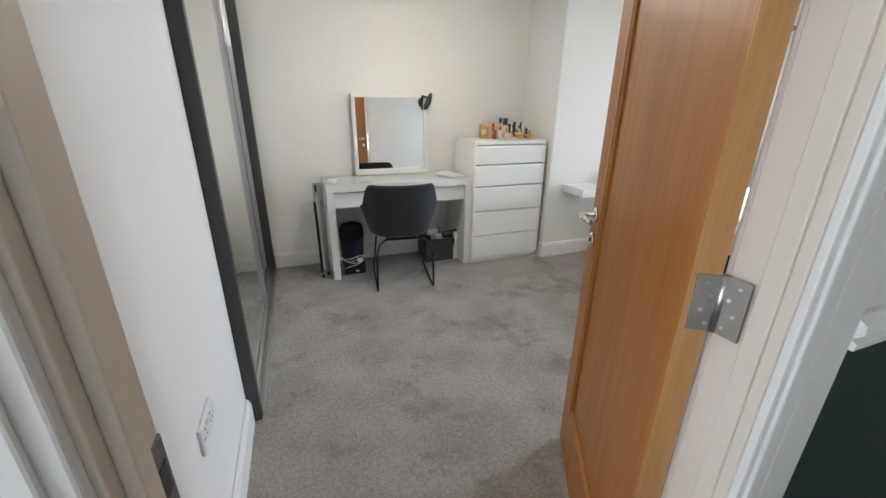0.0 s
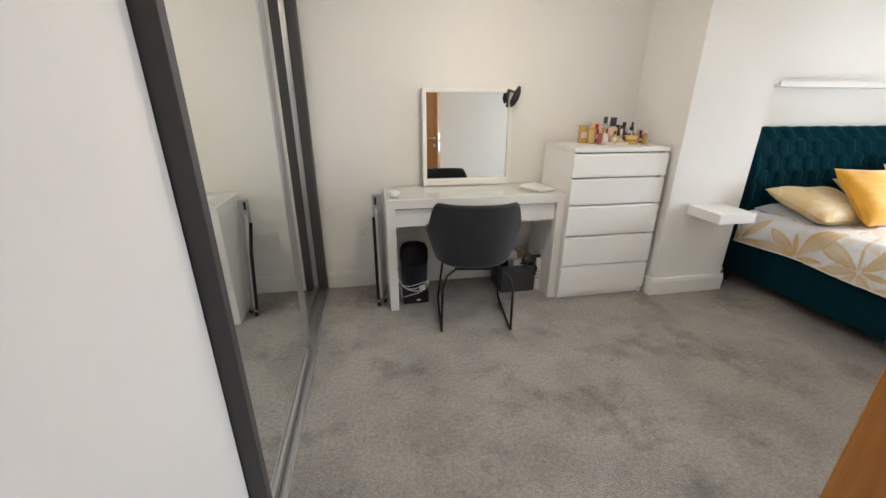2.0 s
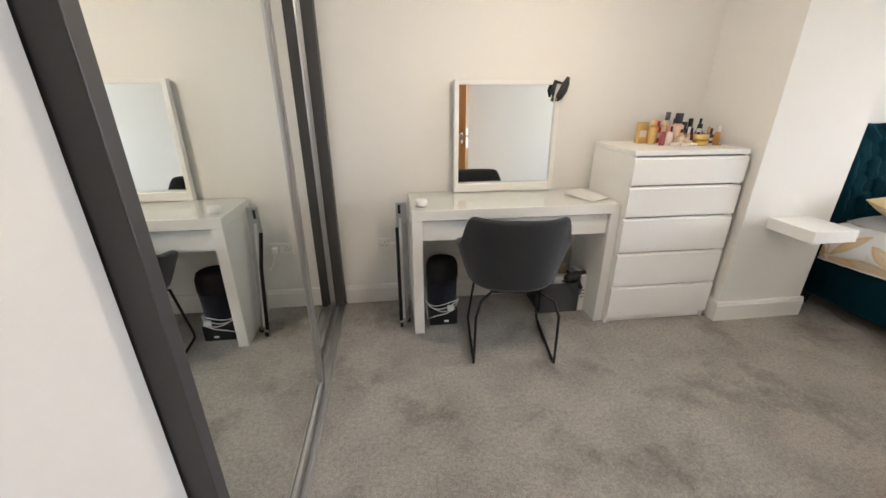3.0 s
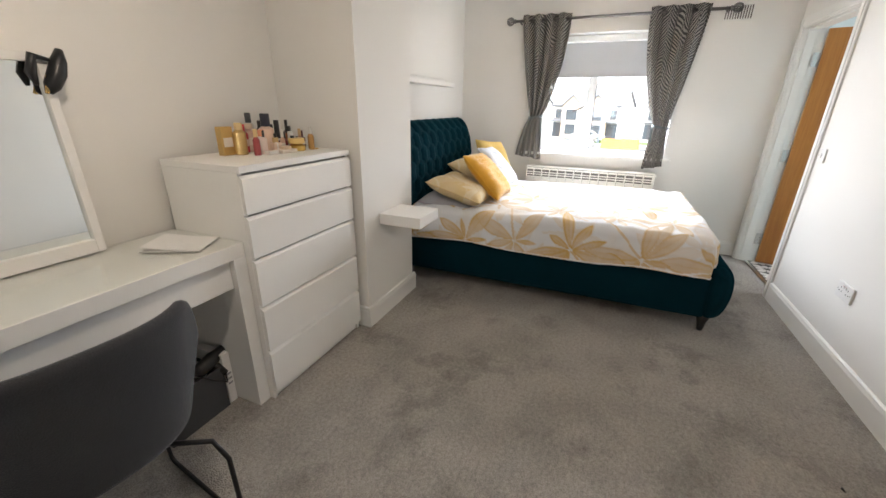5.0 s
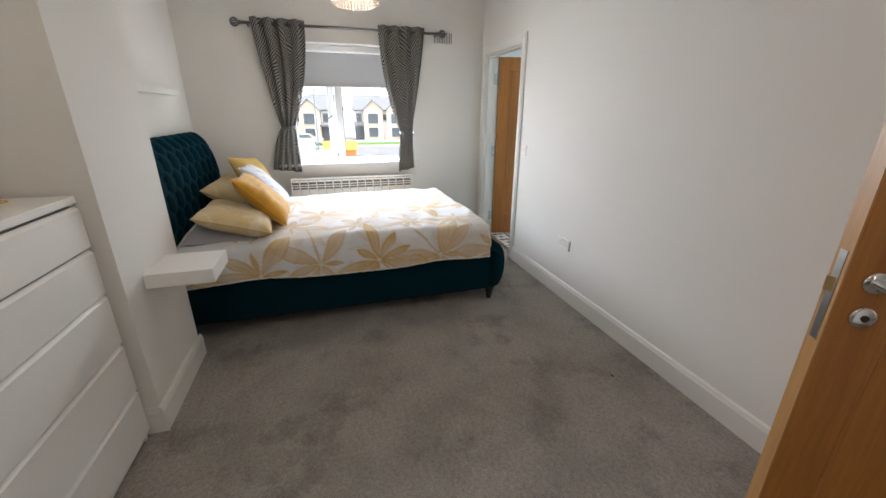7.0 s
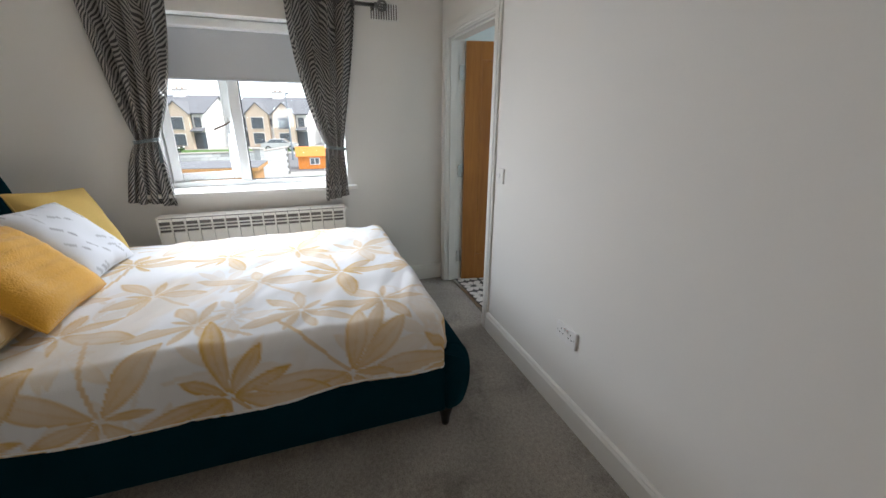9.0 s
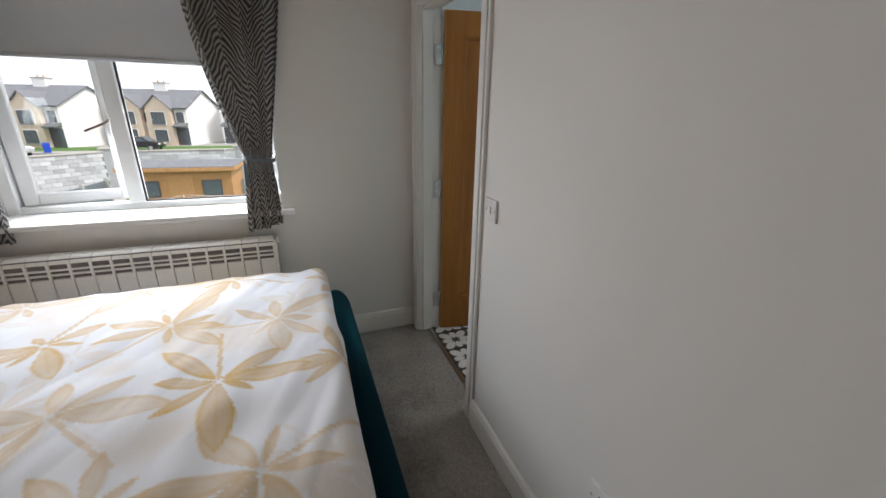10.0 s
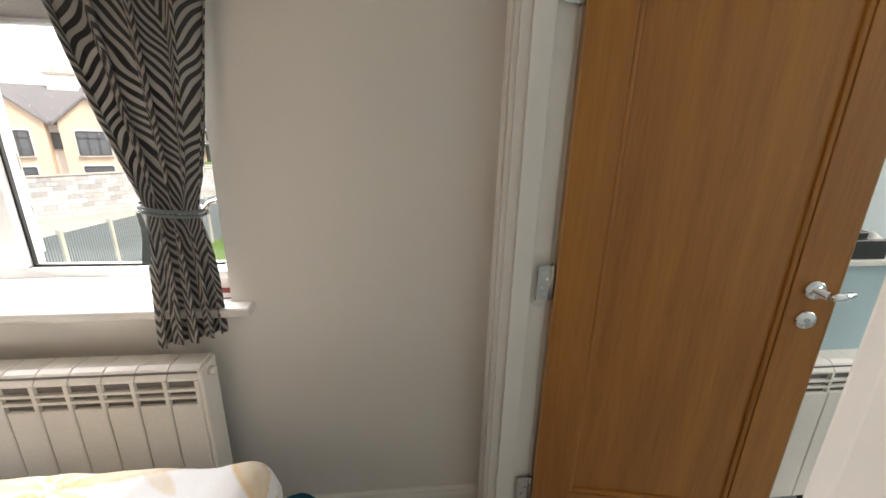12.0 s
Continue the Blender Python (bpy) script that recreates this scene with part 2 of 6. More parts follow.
def curtain_material():
    """Taupe cloth with dark leaf-vein stripes that meet at a midrib."""
    m = bpy.data.materials.new("curtain_print")
    m.use_nodes = True
    t = m.node_tree
    b = t.nodes["Principled BSDF"]
    b.inputs["Roughness"].default_value = 0.75
    b.inputs["Sheen Weight"].default_value = 0.2

    def node(kind, a=None, c=None, d=None):
        n = t.nodes.new("ShaderNodeMath")
        n.operation = kind
        for i, v in enumerate((a, c, d)):
            if v is None:
                continue
            if isinstance(v, (int, float)):
                n.inputs[i].default_value = v
            else:
                t.links.new(v, n.inputs[i])
        return n.outputs[0]

    uv = t.nodes.new("ShaderNodeUVMap")
    sep = t.nodes.new("ShaderNodeSeparateXYZ")
    t.links.new(uv.outputs[0], sep.inputs[0])
    no = t.nodes.new("ShaderNodeTexNoise")
    no.inputs["Scale"].default_value = 3.5
    t.links.new(uv.outputs[0], no.inputs["Vector"])
    wob = node("MULTIPLY_ADD", no.outputs["Fac"], 0.22, -0.11)
    u = node("ADD", sep.outputs[0], wob)
    cell = node("FLOOR", node("DIVIDE", u, 0.70))
    s = node("ABSOLUTE", node("SUBTRACT", node("FRACT", node("DIVIDE", u, 0.70)), 0.5))
    arch = node("MULTIPLY", node("POWER", s, 0.9), 0.66)
    v = node("ADD", node("ADD", sep.outputs[1], arch), node("MULTIPLY", cell, 0.037))
    wave = node("SINE", node("MULTIPLY", v, 2 * math.pi / 0.029))
    ink = t.nodes.new("ShaderNodeMapRange")
    ink.inputs["From Min"].default_value, ink.inputs["From Max"].default_value = -0.25, 0.15
    t.links.new(wave, ink.inputs["Value"])
    mix = t.nodes.new("ShaderNodeMix")
    mix.data_type = "RGBA"
    mix.inputs[6].default_value, mix.inputs[7].default_value = (0.44, 0.42, 0.39, 1), (0.068, 0.066, 0.066, 1)
    t.links.new(ink.outputs[0], mix.inputs[0])
    t.links.new(mix.outputs[2], b.inputs["Base Color"])
    fine = t.nodes.new("ShaderNodeTexNoise")
    fine.inputs["Scale"].default_value = 400
    t.links.new(uv.outputs[0], fine.inputs["Vector"])
    bp = t.nodes.new("ShaderNodeBump")
    bp.inputs["Strength"].default_value, bp.inputs["Distance"].default_value = 0.15, 0.004
    t.links.new(fine.outputs["Fac"], bp.inputs["Height"])
    t.links.new(bp.outputs[0], b.inputs["Normal"])
    # daylight glows through the weave
    tl, ms = t.nodes.new("ShaderNodeBsdfTranslucent"), t.nodes.new("ShaderNodeMixShader")
    t.links.new(mix.outputs[2], tl.inputs[0])
    ms.inputs[0].default_value = 0.35
    t.links.new(b.outputs[0], ms.inputs[1])
    t.links.new(tl.outputs[0], ms.inputs[2])
    t.links.new(ms.outputs[0], t.nodes["Material Output"].inputs[0])
    return m


CURTAIN = curtain_material()

# ------------------------------------------------------------------ shape helpers
INV = {}


def thing(name, at=(0, 0, 0), label="", category="", group="", kind="", m=None):
    """An Empty that carries a thing. With m its parts are built in local metres, otherwise in world metres."""
    ob = new(name)
    ob.empty_display_size = 0.05
    if m is None:
        ob.location = at
        INV[ob] = Matrix.Translation(-Vector(at))
    else:
        ob.matrix_basis = m
        INV[ob] = Matrix()
    return tagged(ob, label, category, group, kind)


def part(name, bm, material, parent=None, label="", smooth=False):
    me = bpy.data.meshes.new(name)
    bm.to_mesh(me)
    bm.free()
    me.materials.append(material)
    if smooth:
        for p in me.polygons:
            p.use_smooth = True
    ob = new(name, me)
    if parent is not None:
        ob.parent = parent
        ob.matrix_parent_inverse = INV.get(parent, Matrix())
    if label:
        ob["label"] = label
    return ob


def solo(name, bm, material, label, category="", kind="", group="", smooth=False):
    return tagged(part(name, bm, material, smooth=smooth), label, category, group, kind)


def box(x0, x1, y0, y1, z0, z1, r=0.0, seg=2, bm=None):
    bm2 = bmesh.new()
    bmesh.ops.create_cube(bm2, size=1)
    for v in bm2.verts:
        v.co = Vector(((x0, x1)[v.co.x > 0], (y0, y1)[v.co.y > 0], (z0, z1)[v.co.z > 0]))
    if r:
        bmesh.ops.bevel(bm2, geom=list(bm2.edges), offset=r, segments=seg, affect="EDGES", profile=0.5)
    return merge(bm, bm2)


def merge(bm, other):
    if bm is None:
        return other
    me = bpy.data.meshes.new("tmp")
    other.to_mesh(me)
    other.free()
    bm.from_mesh(me)
    bpy.data.meshes.remove(me)
    return bm


def rod(points, r, n=10, bm=None, closed=False):
    """A round tube along points; r is one radius or one for each point."""
    bm = bm or bmesh.new()
    pts = [Vector(p) for p in points]
    rs = r if isinstance(r, (list, tuple)) else [r] * len(pts)
    rings, up = [], None
    for i, p in enumerate(pts):
        if closed:
            d = pts[(i + 1) % len(pts)] - pts[i - 1]
        else:
            d = pts[min(i + 1, len(pts) - 1)] - pts[max(i - 1, 0)]
        d.normalize()
        if up is None:
            up = d.orthogonal().normalized()
        up = (up - d * up.dot(d)).normalized()
        side = d.cross(up)
        rings.append([bm.verts.new(p + rs[i] * (math.cos(a) * up + math.sin(a) * side)) for a in (2 * math.pi * k / n for k in range(n))])
    for i in range(len(rings) if closed else len(rings) - 1):
        a, b = rings[i], rings[(i + 1) % len(rings)]
        for k in range(n):
            bm.faces.new((a[k], a[(k + 1) % n], b[(k + 1) % n], b[k]))
    if not closed:
        bm.faces.new(rings[0][::-1])
        bm.faces.new(rings[-1])
    return bm


def lathe(profile, at=(0, 0, 0), n=20, bm=None, m=None):
    """Turns (radius, z) pairs round the z axis."""
    bm = bm or bmesh.new()
    m = m or Matrix.Translation(at)
    rings = []
    for r, z in profile:
        rings.append([bm.verts.new(m @ Vector((max(r, 1e-4) * math.cos(2 * math.pi * k / n), max(r, 1e-4) * math.sin(2 * math.pi * k / n), z))) for k in range(n)])
    for a, b in zip(rings, rings[1:]):
        for k in range(n):
            bm.faces.new((a[k], a[(k + 1) % n], b[(k + 1) % n], b[k]))
    bm.faces.new(rings[0][::-1])
    bm.faces.new(rings[-1])
    return bm


def sheet(fn, nu, nv, bm=None, uvs=False):
    """A grid of faces over fn(u, v), u and v from 0 to 1."""
    bm = bm or bmesh.new()
    g = [[bm.verts.new(fn(i / nu, j / nv)) for j in range(nv + 1)] for i in range(nu + 1)]
    lay = bm.loops.layers.uv.verify() if uvs else None
    for i in range(nu):
        for j in range(nv):
            f = bm.faces.new((g[i][j], g[i + 1][j], g[i + 1][j + 1], g[i][j + 1]))
            if uvs:
                for lp, (a, b) in zip(f.loops, ((i, j), (i + 1, j), (i + 1, j + 1), (i, j + 1))):
                    lp[lay].uv = (a / nu * uvs[0], b / nv * uvs[1])
    return bm


def extrude_profile(pts, axis, a, b):
    """A prism of a closed outline of 2D points, run along x, y or z from a to b."""
    bm = bmesh.new()
    def co(p, t):
        return {"x": (t, p[0], p[1]), "y": (p[0], t, p[1]), "z": (p[0], p[1], t)}[axis]
    r0 = [bm.verts.new(co(p, a)) for p in pts]
    r1 = [bm.verts.new(co(p, b)) for p in pts]
    n = len(pts)
    for k in range(n):
        bm.faces.new((r0[k], r0[(k + 1) % n], r1[(k + 1) % n], r1[k]))
    bm.faces.new(r0[::-1])
    bm.faces.new(r1)
    bmesh.ops.recalc_face_normals(bm, faces=bm.faces)
    return bm
# ------------------------------------------------------------------ the room
XW, XE, YS, YN, YA, H = -0.211, 4.755, 0.235, 3.265, 3.06, 2.45
YB = 0.105                      # back face of the south wall
YS1, YB1 = 0.155, 0.066         # the thinner stretch of it round the entry doorway
PX0, PX1, PY = 2.256, 2.848, 2.73   # chimney breast
EX0, EX1 = -0.037, 0.744        # entry doorway, between the linings
BX0, BX1 = 3.852, 4.645         # en-suite doorway
WY0, WY1, WZ0, WZ1 = 1.003, 2.285, 0.872, 1.975  # window opening
DH = 1.914                      # door head

solo("floor", box(-0.9, XE + 0.02, 0.168, YN + 0.02, -0.1, 0), CARPET, "mid-grey cut-pile carpet, brushed in patches", "carpet", "structure")
solo("ceiling", box(-0.95, XE + 0.05, YB, YN + 0.1, H, H + 0.12), CEIL, "plain white painted ceiling", "ceiling", "structure")


def wall(name, boxes, material=WALL, label="smooth off-white painted wall"):
    bm = None
    for b in boxes:
        bm = box(*b, bm=bm)
    return solo(name, bm, material, label, "wall", "structure")


wall("wall_south", [(-0.95, EX0 - 0.03, YB1, YS1, 0, H), (EX1 + 0.03, 1.02, YB1, YS1, 0, H), (1.02, BX0 - 0.03, YB1, YS, 0, H), (BX1 + 0.03, XE + 0.30, YB, YS, 0, H),
                    (EX0 - 0.03, EX1 + 0.03, YB1, YS1, DH + 0.03, H), (BX0 - 0.03, BX1 + 0.03, YB, YS, DH + 0.03, H)])
wall("wall_west", [(XW - 0.12, XW, YS1, 1.373, 0, H), (-0.95, -0.85, YS1, YN, 0, H)])
wall("wall_north", [(-0.95, PX0, YN, YN + 0.1, 0, H), (PX1, XE, YA, YA + 0.1, 0, H)])
wall("chimney_breast", [(PX0, PX1, PY, YN + 0.1, 0, H)], label="off-white painted chimney breast standing proud")
wall("wall_east", [(XE, XE + 0.3, YS, WY0, 0, H), (XE, XE + 0.3, WY1, YA + 0.1, 0, H), (XE, XE + 0.3, WY0, WY1, 0, WZ0 - 0.03), (XE, XE + 0.3, WY0, WY1, WZ1, H)])

SK = [(0, 0), (0.018, 0), (0.018, 0.105), (0.013, 0.117), (0.013, 0.124), (0.006, 0.132), (0, 0.132)]


def skirting(name, a, b, out, parent=None):
    """A moulded skirting board on a wall from a to b; out: the way into the room."""
    a, b, out = Vector((*a, 0)), Vector((*b, 0)), Vector((*out, 0))
    bm = bmesh.new()
    r0 = [bm.verts.new(a + out * (p[0] + 0.001) + Vector((0, 0, p[1]))) for p in SK]
    r1 = [bm.verts.new(b + out * (p[0] + 0.001) + Vector((0, 0, p[1]))) for p in SK]
    for k in range(len(SK)):
        j = (k + 1) % len(SK)
        bm.faces.new((r0[k], r0[j], r1[j], r1[k]))
    bm.faces.new(r0[::-1])
    bm.faces.new(r1)
    bmesh.ops.recalc_face_normals(bm, faces=bm.faces)
    return solo(name, bm, TRIM, "white gloss moulded skirting board", "skirting", "structure")


skirting("baseboard_south", (1.021, YS), (BX0 - 0.078, YS), (0, 1))
skirting("baseboard_west", (XW, YS1 + 0.02), (XW, 1.371), (1, 0))
skirting("baseboard_north", (-0.15, YN), (PX0 - 0.02, YN), (0, -1))
skirting("baseboard_breast_west", (PX0, YN - 0.02), (PX0, PY + 0.0005), (-1, 0))
skirting("baseboard_breast", (PX0 - 0.019, PY), (PX1 + 0.019, PY), (0, -1))
skirting("baseboard_breast_east", (PX1, PY + 0.0005), (PX1, YA - 0.02), (1, 0))
skirting("baseboard_alcove", (PX1 + 0.02, YA), (XE - 0.02, YA), (0, -1))
skirting("baseboard_east", (XE, YA), (XE, YS + 0.001), (-1, 0))


def door_frame(name, x0, x1, yb, ys, label, stop_side=1):
    ob = thing(name, ((x0 + x1) / 2, ys, 0), label, "door frame", kind="structure")
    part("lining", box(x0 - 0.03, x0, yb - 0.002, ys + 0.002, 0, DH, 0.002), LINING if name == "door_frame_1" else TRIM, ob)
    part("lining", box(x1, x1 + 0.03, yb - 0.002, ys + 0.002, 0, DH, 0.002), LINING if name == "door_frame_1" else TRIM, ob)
    part("head_lining", box(x0 - 0.03, x1 + 0.03, yb - 0.002, ys + 0.002, DH, DH + 0.03, 0.002), TRIM, ob)
    s0, s1 = (yb + 0.014, ys - 0.046) if stop_side > 0 else (yb + 0.05, ys - 0.025)
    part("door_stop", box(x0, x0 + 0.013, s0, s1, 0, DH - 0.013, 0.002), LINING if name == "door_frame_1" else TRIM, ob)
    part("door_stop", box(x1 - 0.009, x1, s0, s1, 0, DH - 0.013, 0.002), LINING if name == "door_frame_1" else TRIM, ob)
    part("door_stop", box(x0, x1, s0, s1, DH - 0.013, DH, 0.002), TRIM, ob)
    for side, y0 in ((1, ys), (-1, yb)):
        for a, b, z0, z1 in ((x0 - 0.076, x0 - 0.006, 0, DH + 0.076), (x1 + 0.006, x1 + 0.076, 0, DH + 0.076), (x0 - 0.006, x1 + 0.006, DH + 0.006, DH + 0.076)):
            bm = box(a, b, *sorted((y0, y0 + side * 0.014)), z0, z1, 0.003)
            inset = 0.016 if z0 == 0 else 0
            dz = 0 if z0 == 0 else 0.016
            bm = box(a + inset, b - inset, *sorted((y0 + side * 0.013, y0 + side * 0.020)), z0 + dz, z1 - 0.016, 0.003, bm=bm)
            part("architrave", bm, TRIM, ob)
    return ob


door_frame("door_frame_1", EX0, EX1, YB1, YS1, "white painted door lining and moulded architrave of the bedroom doorway")
door_frame("door_frame_2", BX0, BX1, YB, YS, "white painted door lining and moulded architrave of the en-suite doorway", stop_side=-1)


def lever(parent, x, z, y, out, along, tag, reach=1.0):
    """A lever handle on a round rose with a key rose under it; y: the face, out: away from it, along: the way the lever points."""
    M = Matrix.Translation((x, y, z)) @ Matrix.Rotation(-out * math.pi / 2, 4, "X")
    h = part("door_handle", lathe([(0.026, 0), (0.026, 0.006), (0.022, 0.009), (0.010, 0.009), (0.010, 0.045), (0.0, 0.046)], m=M, n=24), CHROME, parent, "polished chrome lever handle on a round rose", True)
    yy = y + out * 0.045
    part("lever", rod([(x, yy, z), (x + along * 0.02 * reach, yy + out * 0.006, z), (x + along * 0.06 * reach, yy + out * 0.004, z + 0.002), (x + along * 0.115 * reach, yy - out * 0.004, z + 0.006)], [0.010, 0.011, 0.010, 0.008], 12), CHROME, h, "", True)
    M2 = Matrix.Translation((x, y, z - 0.085)) @ Matrix.Rotation(-out * math.pi / 2, 4, "X")
    k = part("key_rose", lathe([(0.026, 0), (0.026, 0.006), (0.021, 0.009), (0.0, 0.009)], m=M2, n=24), CHROME, parent, "round chrome escutcheon", True)
    part("keyhole" if tag else "turn_button", lathe([(0.008, 0.008), (0.008, 0.0115), (0, 0.0115)], m=M2, n=12), BLACK if tag else STEEL, k)


def door_leaf(name, m, w, label, thick=0.044, tag=1, lever_along=-1, flip=1, lever_z=1.02):
    """A veneered one-panel door; local x from the hinge to the latch edge, face at y = 0, back at y = -flip * thick."""
    ob = thing(name, label=label, category="door", kind="structure", m=m)
    h, st, rt, rb = 1.896, 0.115, 0.125, 0.23
    y0, y1 = sorted((0, -flip * thick))
    z0 = 0.008
    for a, b in ((0.004, st), (w - st, w - 0.004)):
        part("stile", box(a, b, y0, y1, z0, z0 + h, 0.002), OAK, ob)
    part("top_rail", box(st, w - st, y0, y1, z0 + h - rt, z0 + h, 0.002), OAK, ob)
    part("bottom_rail", box(st, w - st, y0, y1, z0, z0 + rb, 0.002), OAK, ob)
    part("panel", box(st - 0.005, w - st + 0.005, y0 + 0.012, y1 - 0.012, z0 + rb - 0.005, z0 + h - rt + 0.005), OAK, ob, "flat veneered oak panel")
    bead = []
    for ys, s in ((y0, 1), (y1, -1)):
        for a in ((st, st + 0.014), (w - st - 0.014, w - st)):
            bead.append((a[0], a[1], *sorted((ys + s * 0.003, ys + s * 0.014)), z0 + rb, z0 + h - rt))
        bead.append((st, w - st, *sorted((ys + s * 0.003, ys + s * 0.014)), z0 + rb, z0 + rb + 0.014))
        bead.append((st, w - st, *sorted((ys + s * 0.003, ys + s * 0.014)), z0 + h - rt - 0.014, z0 + h - rt))
    for b in bead:
        part("bead", box(*b, 0.004), OAK, ob)
    for a, b in ((0, 0.004), (w - 0.004, w)):
        part("lipping", box(a, b, y0, y1, z0, z0 + h), OAKEDGE, ob, "lighter oak edge lipping")
    part("latch_plate", box(w - 0.001, w + 0.0015, y0 + 0.010, y1 - 0.010, 0.86, 1.085, 0.001), STEEL, ob, "satin steel lock forend")
    part("latch_bolt", extrude_profile([(w + 0.001, y0 + 0.015), (w + 0.012, y0 + 0.015), (w + 0.001, y1 - 0.013)], "z", 0.985, 1.02), mat("brass_bolt", (0.6, 0.42, 0.18), 0.3, 1.0), ob)
    lever(ob, w - 0.062, lever_z, 0.0, flip, lever_along, tag, 1.0 if tag else 0.5)
    lever(ob, w - 0.062, lever_z, -flip * thick, -flip, lever_along, tag)
    return ob


def hinge(parent, at, leaf_dir, jamb_dir, zs=(0.22, 0.965, 1.73)):
    """Steel butt hinges with screws: a knuckle and two leaves."""
    for z in zs:
        p = Vector((at[0], at[1], z))
        k = part("hinge", rod([p + Vector((0, 0, -0.05)), p + Vector((0, 0, 0.05))], 0.007, 12), STEEL, parent, "satin steel butt hinge", True)
        for d in (leaf_dir, jamb_dir):
            d = Vector((*d, 0)).normalized()
            n = Vector((-d.y, d.x, 0)) * 0.0015
            bm = bmesh.new()
            lo, hi = Vector((0, 0, -0.05)), Vector((0, 0, 0.05))
            vs = [bm.verts.new(p + c) for c in (lo - n, d * 0.041 + lo - n, d * 0.041 + hi - n, hi - n, lo + n, d * 0.041 + lo + n, d * 0.041 + hi + n, hi + n)]
            for f in ((0, 1, 2, 3), (7, 6, 5, 4), (0, 4, 5, 1), (1, 5, 6, 2), (2, 6, 7, 3), (3, 7, 4, 0)):
                bm.faces.new([vs[i] for i in f])
            bmesh.ops.recalc_face_normals(bm, faces=bm.faces)
            leafob = part("hinge_leaf", bm, STEEL, k)
            for i, zz in enumerate((-0.036, -0.012, 0.012, 0.036)):
                c = p + d * (0.014 + 0.012 * (i % 2)) + Vector((0, 0, zz))
                for s in (-1, 1):
                    Ms = Matrix.Translation(c + n * s) @ (n * s).to_track_quat("Z", "Y").to_matrix().to_4x4()
                    part("screw", lathe([(0.0042, 0), (0.0036, 0.0008), (0, 0.0008)], m=Ms, n=8), CHROME, leafob)


# bedroom door, standing open about 118 degrees
HX, HY = 0.690, 0.180
ang = math.degrees(math.atan2(0.835 - HY, 1.070 - HX))
d1 = door_leaf("door_1", pose(HX, HY, 0, 0, 0, ang), 0.755, "oak veneered one-panel door standing wide open", flip=1)
hf = thing("hinges_1", (HX, HY, 0), "three steel butt hinges on the open bedroom door", "hinge", kind="structure")
hd = (math.cos(radians(ang + 90)), math.sin(radians(ang + 90)))
hinge(hf, (HX - hd[0] * 0.044 + 0.004, HY - hd[1] * 0.044 - 0.004), hd, (0.0, -1), zs=(0.22, 1.06, 1.70))
sp = thing("strike_plate", (EX0, 0.14, 1.0), "bronze-grey steel strike plate let into the lining", "strike plate", kind="structure")
part("plate", box(EX0 - 0.001, EX0 + 0.0025, 0.120, 0.156, 0.897, 1.057, 0.001), PEWTER, sp)
part("latch_hole", box(EX0 + 0.002, EX0 + 0.0035, 0.128, 0.148, 0.997, 1.032), BLACK, sp)

# en-suite door, opening away into the en-suite
KX, KY = 4.618, 0.094
ang2 = math.degrees(math.atan2(-0.60 - KY, 4.478 - KX))
d2 = door_leaf("door_2", pose(KX, KY, 0, 0, 0, ang2), 0.715, "oak veneered one-panel door open into the en-suite", tag=0, flip=-1, lever_along=1, lever_z=0.985)
hf2 = thing("hinges_2", (KX, KY, 0), "three steel butt hinges on the en-suite door", "hinge", kind="structure")
hinge(hf2, (KX + 0.013, KY + 0.006), (math.cos(radians(ang2 + 90)), math.sin(radians(ang2 + 90))), (0.0, 1), zs=(0.225, 0.960, 1.690))

# ------------------------------------------------------------------ window
win = thing("window_1", (4.93, 1.62, WZ0), "white plastic two-light casement window, one sash ajar", "window", kind="structure")
FX0, FX1 = 4.965, 5.035
MY = 1.735
part("window_sill", box(XE - 0.055, FX0 + 0.002, 0.938, 2.358, WZ0 - 0.028, WZ0, 0.008, 3), TRIM, win, "white painted window board")
for y0, y1, z0, z1 in ((WY0, WY0 + 0.055, WZ0, WZ1), (WY1 - 0.055, WY1, WZ0, WZ1), (WY0 + 0.055, WY1 - 0.055, WZ0, WZ0 + 0.035), (WY0 + 0.055, WY1 - 0.055, WZ1 - 0.055, WZ1)):
    part("window_frame", box(FX0, FX1, y0, y1, z0, z1, 0.005), UPVC, win)
part("mullion", box(FX0 - 0.003, FX1, MY - 0.034, MY + 0.034, WZ0 + 0.035, WZ1 - 0.055, 0.005), UPVC, win)
# fixed light
ya, yb, za, zb = WY0 + 0.055, MY - 0.034, WZ0 + 0.035, WZ1 - 0.055
g = part("pane", box(4.998, 5.004, ya, yb, za, zb), PANE, win)
g.visible_shadow = False
for y0, y1, z0, z1 in ((ya, ya + 0.007, za, zb), (yb - 0.007, yb, za, zb), (ya, yb, za, za + 0.007), (ya, yb, zb - 0.007, zb)):
    part("gasket", box(4.985, 4.997, y0, y1, z0, z1), GASKET, win)
# opening sash, hinged at its far jamb and pushed outwards
sash = thing("window_sash", label="opening window sash pushed slightly outwards", category="window sash", kind="structure", m=pose(5.015, WY1 - 0.060, 0, 0, 0, 14))
SW = WY1 - 0.060 - (MY + 0.038)
for y0, y1, z0, z1 in ((-0.06, 0, za + 0.003, zb), (-SW, -SW + 0.06, za + 0.003, zb), (-SW + 0.06, -0.06, za + 0.003, za + 0.058), (-SW + 0.06, -0.06, zb - 0.06, zb)):
    part("sash_frame", box(-0.03, 0.03, y0, y1, z0, z1, 0.006), UPVC, sash)
g = part("pane", box(0.0, 0.006, -SW + 0.058, -0.058, za + 0.056, zb - 0.058), PANE, sash)
g.visible_shadow = False
